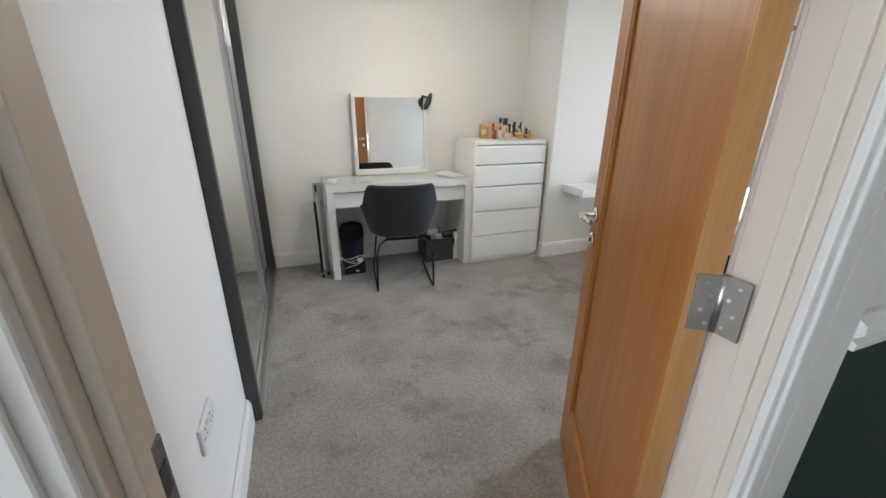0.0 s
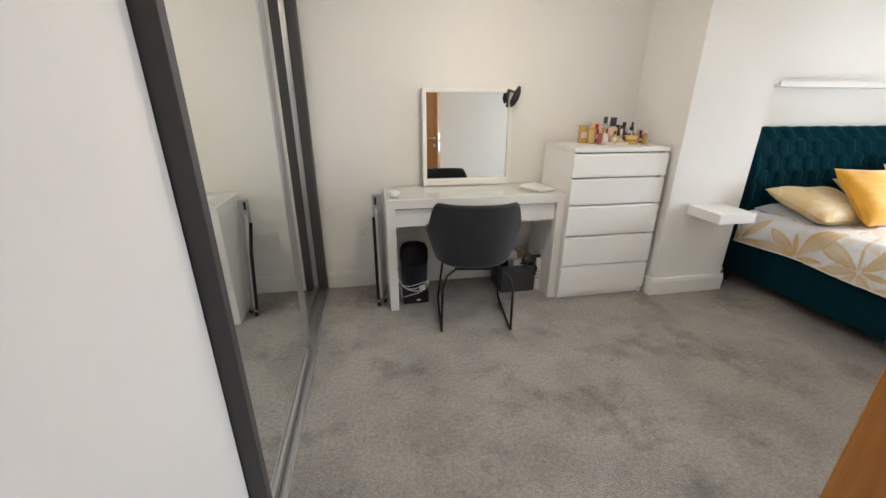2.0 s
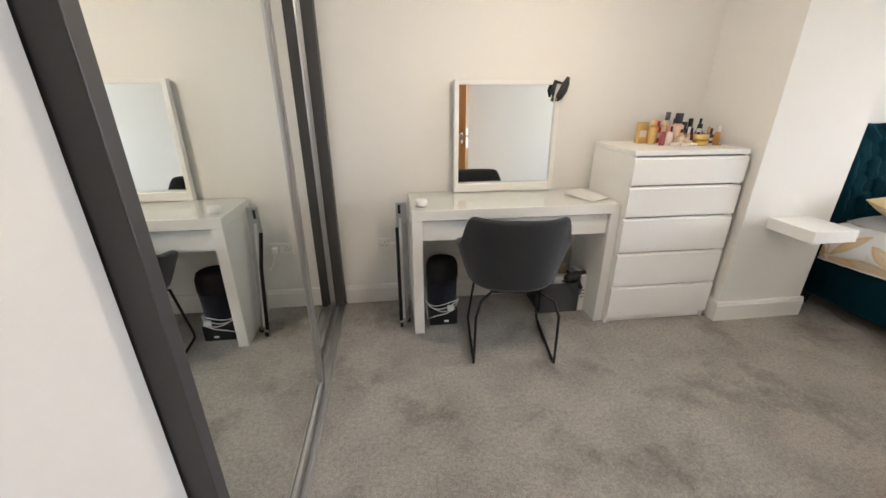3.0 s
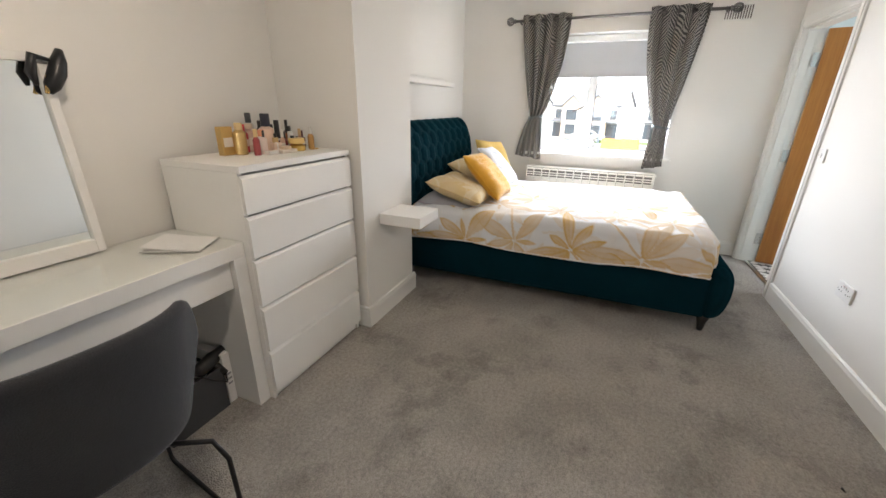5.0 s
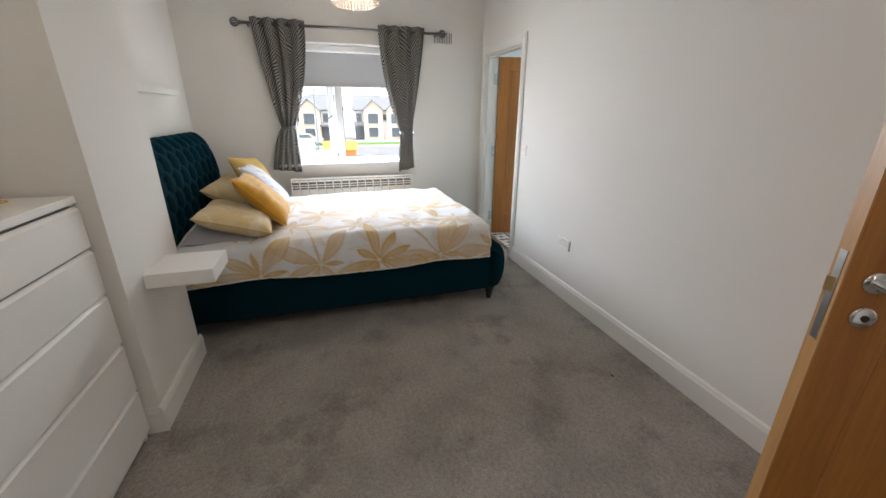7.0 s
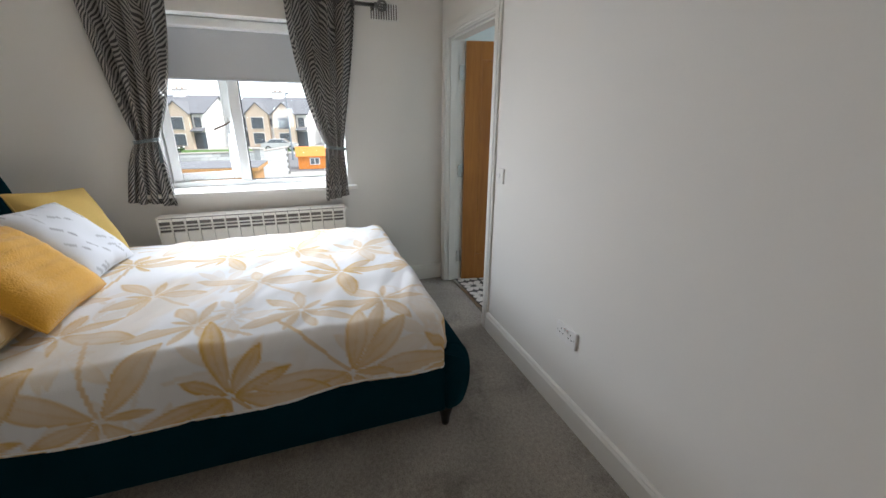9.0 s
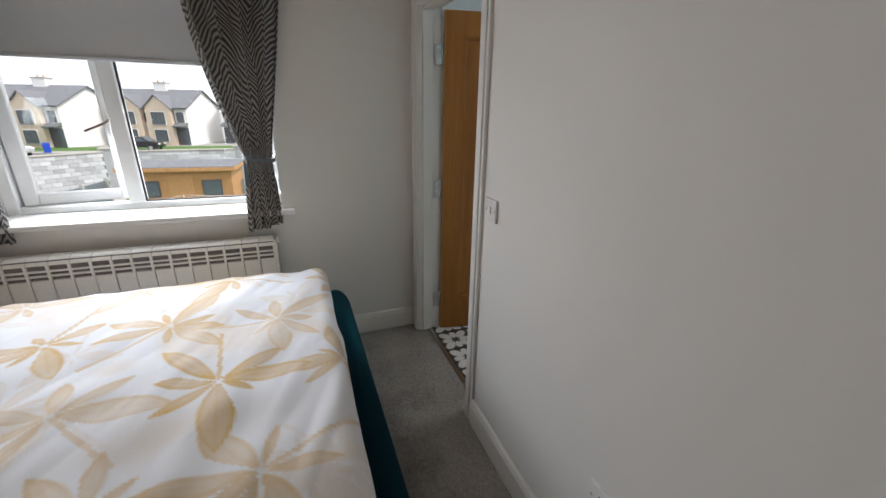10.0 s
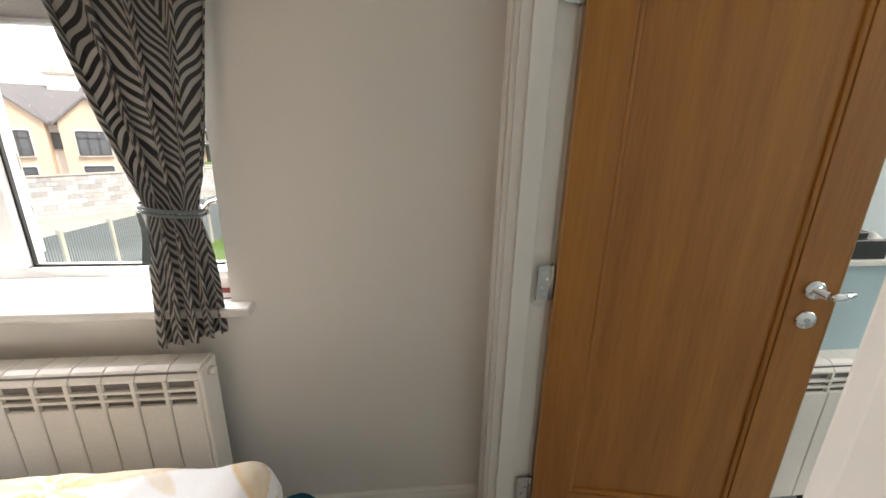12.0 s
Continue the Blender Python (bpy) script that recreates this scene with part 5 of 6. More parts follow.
def leaf_print(px, py, flowers):
    """How much ink lies at a place on the cloth: fingered leaves with a dark outline, shaded on one side, stems and faint washes."""
    wash = noise.noise(Vector((px * 3.1, py * 3.1, 8.0))) + 0.4 * noise.noise(Vector((px * 9, py * 9, 3.0)))
    v = max(0.0, min(0.22, (wash - 0.10) * 0.75))
    for fx, fy, size, rot, n, tone in flowers:
        dx, dy = px - fx, py - fy
        if abs(dx) > size or abs(dy) > size:
            continue
        r = math.hypot(dx, dy)
        if r > size or r < 0.008:
            continue
        ang = math.atan2(dy, dx) - rot
        a = ang / (2 * math.pi) * n
        k = round(a) % n
        off = (a - round(a)) / n * 2 * math.pi + 0.16 * math.sin(k * 5.1 + fx * 7)
        if k == 0:
            d = abs(r * math.sin(off))
            if d < 0.007:
                v = max(v, tone * 0.85)
            continue
        ln = size * (0.70 + 0.28 * math.sin(k * 2.4 + fx * 9))
        t = r / ln
        if t > 1 or t < 0.05:
            continue
        half = (0.150 + 0.035 * math.sin(k * 3.3 + fy * 5)) * ln * math.sin(math.pi * t ** 1.15) ** 0.75
        sd = r * math.sin(off)
        d = abs(sd)
        if d < half:
            e = min(1, (half - d) / 0.006)
            rim = max(0.0, 1 - (half - d) / 0.020)
            side = 0.5 + 0.5 * sd / max(half, 0.01)
            body = 0.62 + 0.22 * side + 0.10 * math.sin(6 * t + k)
            vein = 0.12 if d < 0.005 else 0.0
            v = max(v, tone * e * min(1.15, body + 0.55 * rim + vein))
    return v


rnd = random.Random(11)
FLOWERS = []
for i in range(6):
    for j in range(6):
        west = i == 0
        FLOWERS.append((-0.16 + i * 0.37 + rnd.uniform(-0.05, 0.05), -0.02 + j * 0.40 + rnd.uniform(-0.05, 0.05) + (0.20 if i % 2 else 0), rnd.uniform(0.34, 0.40) if west else rnd.uniform(0.24, 0.31), rnd.uniform(0, 6.3), rnd.choice((7, 8, 8, 9)), rnd.uniform(0.72, 0.85) if west else rnd.uniform(0.52, 0.76)))
for i in range(60):
    FLOWERS.append((rnd.uniform(-0.3, 2.0), rnd.uniform(-0.2, 2.3), rnd.uniform(0.16, 0.24), rnd.uniform(0, 6.3), 7, rnd.uniform(0.16, 0.30)))


FEATHERS = [(rnd.uniform(0.4, 1.0), rnd.uniform(0.6, 1.2), rnd.uniform(0.05, 0.075), rnd.uniform(-0.5, 0.5) + 2.2, 2, rnd.uniform(0.6, 0.9)) for _ in range(34)]


def printed(ob, coords, flowers=FLOWERS):
    at = ob.data.attributes.new("print", "FLOAT", "POINT")
    at.data.foreach_set("value", [leaf_print(a, b, flowers) for a, b in coords])


# duvet: cloth coordinates folded over the mattress edges
NU, NV = 290, 320
U0, U1, V0, V1 = -0.30, 1.70, -0.17, 2.00      # metres of cloth; 0..1.42 and 0..1.95 lie on top
TOPW, TX0, TY0, TZ = 1.430, 3.012, 0.815, 0.612
dcoords = []


def fold(c, lo, hi, r=0.055):
    """Cloth coordinate to (sideways, drop) round an edge of radius r at lo and hi."""
    if c < lo + r:
        d = lo + r - c
    elif c > hi - r:
        d = c - (hi - r)
    else:
        return c, 0.0
    s = 1 if c > hi - r else -1
    base = hi - r if s > 0 else lo + r
    q = r * math.pi / 2
    if d < q:
        return base + s * r * math.sin(d / r), r - r * math.cos(d / r)
    return base + s * (r + 0.05 * (d - q)), r + (d - q)


def duvet(u, v):
    cu, cv = U0 + (U1 - U0) * u, V0 + (V1 - V0) * v
    dcoords.append((cu, cv))
    x, dx = fold(cu, 0, TOPW)
    y, dy = fold(cv, 0, 2.4)
    z = TZ - dx - dy * 0.9
    n1 = noise.noise(Vector((cu * 1.6, cv * 1.6, 0.3)))
    n2 = noise.noise(Vector((cu * 6, cv * 4, 1.7)))
    n3 = noise.noise(Vector((cu * 3 + cv * 9, cv * 2, 4.0))) + 0.6 * abs(noise.noise(Vector((cu * 4, cv * 13 + cu * 5, 7.0))))
    flat = 1 - min(1, (dx + dy) / 0.12)
    z += flat * (0.020 * math.sin(min(1, max(0, x / TOPW)) * math.pi) + 0.020 * n1 + 0.010 * n2) + 0.011 * n3
    puff = (1 - flat) * (0.012 * n3 + 0.010 * math.sin(cv * 11 + 2 * n1) + 0.015)
    s = -1 if cu < TOPW / 2 else 1
    x += s * puff if dx > 0 else 0
    if dx > 0 and dy > 0:
        k = min(dx, dy, 0.12)
        x -= s * 0.55 * k
        y += 0.55 * k
    y -= puff if dy > 0 else 0
    if dx > 0.05 and s < 0:
        z = max(z, 0.378 + 0.012 * math.sin(cv * 5) + 0.006 * n3)
    if dy > 0.05:
        z = max(z, 0.44 + 0.008 * n3)
    if s > 0 and dx > 0.05:
        z = max(z, 0.40)
    return Vector((TX0 + x, TY0 + y, z))


duv = thing("duvet", (3.75, 1.7, 0.55), "white duvet printed with mustard leaves, spread over the bed", "duvet")
dob = part("cover", sheet(duvet, NU, NV), DUVETMAT, duv, smooth=True)
printed(dob, dcoords)
part("hem", rod([duvet(0.0, k / 60) for k in range(61)], 0.003, 6), SHEETWHITE, duv, "white stitched hem", True)
sd = dob.modifiers.new("thickness", "SOLIDIFY")
sd.thickness, sd.offset = 0.008, -1


def cushion(name, m, w, h, t, material, label, category="cushion", split=None, wave=0.0):
    """A filled cushion, w by h, pinched towards its corners; split: a second cloth beyond that share of the height."""
    ob = thing(name, label=label, category=category, m=m)
    co = []

    def face(sign, lo, hi):
        def fn(u, v):
            a, b = 2 * u - 1, 2 * (lo + (hi - lo) * v) - 1
            fat = max(0, (1 - a ** 4)) ** 0.55 * max(0, (1 - b ** 4)) ** 0.55
            pin = 1 - 0.06 * (abs(a) * (1 - abs(b) ** 2) * 0 + (1 - abs(b)) * abs(a) ** 3)
            pinb = 1 - 0.06 * (1 - abs(a)) * abs(b) ** 3
            n = noise.noise(Vector((a * 1.7 + w * 9, b * 1.7, sign * 2.0))) * 0.012 * fat
            co.append((a * w / 2 + 0.7, b * h / 2 + 0.9))
            rip = wave * math.sin(b * 26 + 2 * a) * fat
            return Vector((a * w / 2 * pin, b * h / 2 * pinb, sign * (t / 2 * fat + 0.002 + rip) + n))
        return fn
    cuts = [(0, 1, material)] if split is None else [(0, split[0], material), (split[0], 1, split[1])]
    for lo, hi, mt in cuts:
        co.clear()
        bm = sheet(face(1, lo, hi), 60, 60)
        bm = sheet(face(-1, lo, hi), 60, 60, bm)
        bmesh.ops.recalc_face_normals(bm, faces=bm.faces)
        c = part("cover", bm, mt, ob, smooth=True)
        if mt in (DUVETMAT, PILLOWMAT, WHITEPRINT):
            printed(c, list(co), FEATHERS if mt is WHITEPRINT else FLOWERS)
    seam = [Vector((x * w / 2, y * h / 2, 0)) for x, y in [(-1, -1 + 0.1 * k) for k in range(20)] + [(-1 + 0.1 * k, 1) for k in range(20)] + [(1, 1 - 0.1 * k) for k in range(20)] + [(1 - 0.1 * k, -1) for k in range(20)]]
    seam = [Vector((p.x * (1 - 0.06 * (1 - abs(2 * p.y / h)) * (abs(2 * p.x / w) > 0.99)), p.y * (1 - 0.06 * (1 - abs(2 * p.x / w)) * (abs(2 * p.y / h) > 0.99)), 0)) for p in seam]
    part("piping", rod(seam, 0.004, 6, closed=True), material, ob, smooth=True)
    return ob


WHITEPRINT = printed_cotton("feather_print_cotton", (0.70, 0.72, 0.76), (0.30, 0.31, 0.33))
cushion("pillow", pose(3.37, 2.58, 0.625, 5, -2, 3), 0.64, 0.42, 0.11, PALEGREY, "pale grey pillow lying flat under the others", "pillow")
cushion("pillow", pose(4.08, 2.60, 0.63, 6, 2, -2), 0.64, 0.42, 0.12, PALEGREY, "pale grey pillow lying flat by the window", "pillow")
cushion("pillow", pose(3.29, 2.50, 0.715, 17, 4, 5), 0.62, 0.42, 0.14, PILLOWMAT, "plump tan leaf-printed pillow on the bed", "pillow")
cushion("pillow", pose(4.05, 2.60, 0.735, 26, -2, -3), 0.64, 0.44, 0.15, PILLOWMAT, "plump leaf-printed pillow near the window", "pillow")
cushion("cushion", pose(3.50, 2.36, 0.795, 47, 3, 2), 0.50, 0.42, 0.12, MUSTARD, "square mustard velvet cushion leaning on the pillow", wave=0.002)
cushion("cushion", pose(3.95, 2.40, 0.805, 48, 3, 0), 0.45, 0.42, 0.11, WHITEPRINT, "white cushion printed with small grey feathers")
cushion("cushion", pose(4.20, 2.50, 0.815, 60, 6, -20), 0.42, 0.42, 0.12, mat("yellow_cotton", (0.66, 0.46, 0.14), 0.85, var=0.08, scale=8, fine=160, bump=0.2), "square yellow cushion leaning near the window")
# small dark fluff on the carpet
fl = thing("carpet_fluff", (1.991, 0.513, 0), "tiny dark scrap lying on the carpet", "scrap")
part("scrap", rod([(1.980, 0.510, 0.004), (1.992, 0.516, 0.007), (2.004, 0.511, 0.004)], [0.002, 0.005, 0.002], 6), BLACK, fl)

# ------------------------------------------------------------------ hall outside the bedroom door
HC = mat("hall_carpet", (0.22, 0.21, 0.20), 0.97, var=0.1, scale=30, fine=400, bump=0.5, fine_var=0.15)
solo("hall_floor", box(-1.9, 2.2, -1.42, 0.172, -0.1, -0.002), HC, "grey carpet of the hall", "carpet", "structure")
solo("hall_ceiling", box(-1.9, 2.2, -1.42, YB - 0.002, H, H + 0.1), CEIL, "white hall ceiling", "ceiling", "structure")
wall("hall_wall_south", [(-1.9, 2.2, -1.52, -1.42, 0, H)], label="off-white hall wall")
wall("hall_wall_east", [(2.1, 2.2, -1.42, YB, 0, H)], label="off-white hall wall")
# the opening in this unseen wall is added to let light in
wall("hall_wall_west", [(-1.9, -1.8, -1.42, -1.25, 0, H), (-1.9, -1.8, -0.25, YB, 0, H), (-1.9, -1.8, -1.25, -0.25, 0, 0.85), (-1.9, -1.8, -1.25, -0.25, 2.15, H), (-1.9, -0.95, YB, YB + 0.1, 0, H)], label="off-white hall wall with an added unseen opening for light")
dado = thing("dado_panelling", (1.4, YB1, 0), "dark green painted dado below a white moulded rail in the hall", "panelling", kind="structure")
part("green_panel", box(0.912, 2.098, YB1 - 0.012, YB1 - 0.001, 0.0, 1.002), GREEN, dado, "dark green painted panel")
rail_prof = [(YB1, 0.999), (YB1 - 0.020, 0.999), (YB1 - 0.022, 1.011), (YB1 - 0.014, 1.018), (YB1 - 0.026, 1.031), (YB1 - 0.024, 1.046), (YB1 - 0.010, 1.056), (YB1, 1.058)]
part("dado_rail", extrude_profile([(a, b) for a, b in rail_prof], "x", 0.905, 2.098), TRIM, dado, "white moulded dado rail")
part("end_board", box(0.822, 0.907, YB1 - 0.014, YB1 - 0.001, 0, 2.1, 0.002), TRIM, dado, "white flat board beside the architrave")

# ------------------------------------------------------------------ en-suite
TILEDARK = mat("tile_charcoal", (0.05, 0.052, 0.055), 0.35, var=0.1, scale=12, bump=0.02)
TILEWHITE = mat("tile_white", (0.72, 0.71, 0.69), 0.3, var=0.05, scale=20, bump=0.01)
BX, BZ = 3.25, -2.4
fl2 = thing("ensuite_floor", (4.0, -1.0, 0), "white petal and charcoal star patterned tiled floor", "tiled floor", kind="structure")
part("grout_bed", box(BX, XE, BZ, 0.150, -0.1, 0.001), mat("grout", (0.30, 0.29, 0.28), 0.8), fl2)
T = 0.20


def tile_mesh():
    bm = box(-T / 2 + 0.001, T / 2 - 0.001, -T / 2 + 0.001, T / 2 - 0.001, -0.006, 0.003)
    me = bpy.data.meshes.new("tile")
    bm.to_mesh(me)
    bm.free()
    me.materials.append(TILEDARK)
    bm = bmesh.new()
    for k in range(8):
        a = math.pi / 4 * k
        L, r0, hwid = (0.088, 0.018, 0.024) if k % 2 == 0 else (0.120, 0.022, 0.028)
        pts = []
        for t, w in ((0, 0), (0.2, 0.55), (0.5, 1.0), (0.8, 0.9), (1.0, 0.35)):
            pts.append((r0 + (L - r0) * t, w * hwid))
        ring = pts + [(p, -w) for p, w in pts[::-1] if w > 0]
        vs = []
        for p, w in ring:
            x, y = p * math.cos(a) - w * math.sin(a), p * math.sin(a) + w * math.cos(a)
            vs.append(bm.verts.new((max(-T / 2 + 0.002, min(T / 2 - 0.002, x)), max(-T / 2 + 0.002, min(T / 2 - 0.002, y)), 0.0034)))
        bm.faces.new(vs)
    me2 = bpy.data.meshes.new("petal_print")
    bm.to_mesh(me2)
    bm.free()
    me2.materials.append(TILEWHITE)
    return me, me2


TM, PM = tile_mesh()
for i in range(7):
    for j in range(7):
        t_ = new("tile", TM)
        t_.parent = fl2
        t_.matrix_parent_inverse = INV[fl2]
        t_.location = (4.655 - i * T, 0.045 - j * T, 0)
        p_ = new("petal_print", PM)
        p_.parent = t_
part("threshold", box(BX0, BX1, 0.146, 0.172, -0.002, 0.007, 0.003), STEEL, fl2, "satin metal threshold strip")
wall("ensuite_wall_east", [(XE, XE + 0.3, BZ, YB, 0, H)], mat("ensuite_paint", (0.66, 0.76, 0.78), 0.7, var=0.02, scale=2, bump=0.02), "very pale blue painted en-suite wall")
wall("ensuite_wall_west", [(BX - 0.1, BX, BZ, YB, 0, H)], MATS["ensuite_paint"], "very pale blue painted en-suite wall")
# unseen wall; its opening is added for the fill lamp
wall("ensuite_wall_south", [(BX, 3.85, BZ - 0.1, BZ, 0, H), (4.75, XE + 0.3, BZ - 0.1, BZ, 0, H), (3.85, 4.75, BZ - 0.1, BZ, 0, 1.2), (3.85, 4.75, BZ - 0.1, BZ, 2.0, H)], MATS["ensuite_paint"], "very pale blue en-suite wall with an added unseen opening")
solo("ensuite_ceiling", box(BX - 0.1, XE + 0.05, BZ, YB - 0.002, H, H + 0.1), CEIL, "white en-suite ceiling", "ceiling", "structure")
hw_ = thing("boxed_ledge", (4.73, -1.3, 0), "pale blue boxed-in half wall with a white ledge on top", "ledge", kind="structure")
part("half_wall", box(4.715, XE - 0.001, -2.39, -0.62, 0.001, 0.972), BLUEWALL, hw_)
part("ledge_top", box(4.690, XE - 0.001, -2.39, -0.60, 0.972, 0.992, 0.003), TRIM, hw_, "white painted ledge")
bxo = thing("black_box", (4.722, -0.97, 0.992), "black storage tin with small things on top, on the ledge", "box")
part("body", box(4.697, 4.748, -1.04, -0.90, 0.993, 1.058, 0.004), BLACK, bxo)
part("tissue", sheet(lambda u, v: Vector((4.70 + 0.04 * u, -1.02 + 0.06 * v, 1.059 + 0.022 * math.sin(math.pi * u) * math.sin(math.pi * v))), 8, 8), PAPER, bxo, smooth=True)
part("lid_clip", box(4.70, 4.735, -0.955, -0.915, 1.059, 1.085, 0.006), BLACK, bxo)
radiator("towel_radiator", 4.625, -1.55, -0.72, 0.10, 0.655, 9, "white electric radiator on the pale blue en-suite wall")

# ------------------------------------------------------------------ outside
GZ = -2.9
GRASS = mat("lawn_grass", (0.075, 0.16, 0.03), 0.95, var=0.3, scale=0.8, fine=30, bump=0.4, fine_var=0.25)
ASPHALT = mat("road_asphalt", (0.16, 0.16, 0.165), 0.9, var=0.1, scale=0.4, fine=20, bump=0.1)
PAVE = mat("concrete_paving", (0.36, 0.35, 0.33), 0.9, var=0.1, scale=0.6, fine=15, bump=0.1)
RENDERW = mat("white_render", (0.82, 0.81, 0.79), 0.9, var=0.05, scale=0.5, fine=30, bump=0.1)
TAN = mat("tan_brick", (0.66, 0.53, 0.42), 0.9, var=0.12, scale=1.2, fine=14, bump=0.2, fine_var=0.12)
SLATE = mat("roof_slate", (0.17, 0.175, 0.19), 0.75, var=0.15, scale=0.8, fine=9, bump=0.2, fine_var=0.12)
DARKPANE = mat("dark_window_pane", (0.11, 0.13, 0.15), 0.12, var=0.2, scale=0.6, bump=0.0)
FRAMEDARK = mat("dark_window_frame", (0.075, 0.077, 0.085), 0.4, bump=0.0)
BLOCK = mat("concrete_block", (0.50, 0.52, 0.53), 0.95, var=0.12, scale=1.5, fine=25, bump=0.3, fine_var=0.15)
MORTAR = mat("mortar", (0.13, 0.13, 0.128), 0.95, var=0.1, scale=2, bump=0.1)
STONE = mat("coping_stone", (0.40, 0.38, 0.35), 0.9, var=0.1, scale=1.5, bump=0.15)
FENCEGREY = mat("grey_steel_fence", (0.20, 0.24, 0.28), 0.5, var=0.06, scale=1, bump=0.0)
CONC = mat("concrete_post", (0.45, 0.45, 0.43), 0.9, var=0.1, bump=0.1)

bt = BLOCK.node_tree
bb = bt.nodes["Principled BSDF"]
info, rr, vm = bt.nodes.new("ShaderNodeObjectInfo"), bt.nodes.new("ShaderNodeMapRange"), bt.nodes.new("ShaderNodeVectorMath")
rr.inputs["To Min"].default_value, rr.inputs["To Max"].default_value = 0.66, 1.12
bt.links.new(info.outputs["Random"], rr.inputs["Value"])
vm.operation = "SCALE"
bt.links.new(bb.inputs["Base Color"].links[0].from_socket, vm.inputs[0])
bt.links.new(rr.outputs[0], vm.inputs["Scale"])
bt.links.new(vm.outputs[0], bb.inputs["Base Color"])
solo("ground", box(-400, 900, -700, 700, GZ - 0.5, GZ), PAVE, "pale concrete yard and verge reaching to the horizon", "ground", "structure")
solo("lawn", box(8, 27, -6, 9, GZ, GZ + 0.03), GRASS, "short green lawn behind the house", "lawn", "stuff")
solo("verge", box(52, 59, -40, 60, GZ, GZ + 0.05), GRASS, "green front lawns of the houses opposite", "lawn", "stuff")
solo("road", box(35, 51, -120, 120, GZ, GZ + 0.02), ASPHALT, "grey asphalt estate road", "road", "structure")
solo("pavement", box(51, 53, -120, 120, GZ, GZ + 0.12), PAVE, "concrete pavement with a kerb", "pavement", "structure")


def quad(bm, pts):
    bm.faces.new([bm.verts.new(p) for p in pts])


def roof_prism(x0, x1, y0, y1, z, zr, axis, over=0.3, t=0.18):
    """A gabled roof with thickness; the ridge runs along axis."""
    if axis == "y":
        xm = (x0 + x1) / 2
        s = (zr - z) / (xm - x0)
        pr = [(x0 - over, z - over * s), (xm, zr), (x1 + over, z - over * s), (x1 + over, z - over * s + t), (xm, zr + t), (x0 - over, z - over * s + t)]
        return extrude_profile(pr, "y", y0 - over, y1 + over)
    ym = (y0 + y1) / 2
    s = (zr - z) / (ym - y0)
    pr = [(y0 - over, z - over * s), (ym, zr), (y1 + over, z - over * s), (y1 + over, z - over * s + t), (ym, zr + t), (y0 - over, z - over * s + t)]
    return extrude_profile(pr, "x", x0 - over, x1)


def house_window(parent, x, y, z, w, h, bars=2, surround=True):
    wdw = part("window", box(x - 0.05, x + 0.1, y - w / 2 - 0.12, y + w / 2 + 0.12, z - 0.12, z + h + 0.12), RENDERW if surround else FRAMEDARK, parent)
    part("pane", box(x - 0.07, x - 0.04, y - w / 2, y + w / 2, z, z + h), DARKPANE, wdw)
    for k in range(bars + 1):
        yy = y - w / 2 + w * k / bars
        part("frame", box(x - 0.10, x - 0.06, yy - 0.045, yy + 0.045, z, z + h), FRAMEDARK, wdw)
    for zz in (z, z + h * 0.72, z + h):
        part("frame", box(x - 0.10, x - 0.06, y - w / 2, y + w / 2, zz - 0.04, zz + 0.04), FRAMEDARK, wdw)
    part("sill", box(x - 0.16, x, y - w / 2 - 0.1, y + w / 2 + 0.1, z - 0.14, z - 0.04), STONE, wdw)


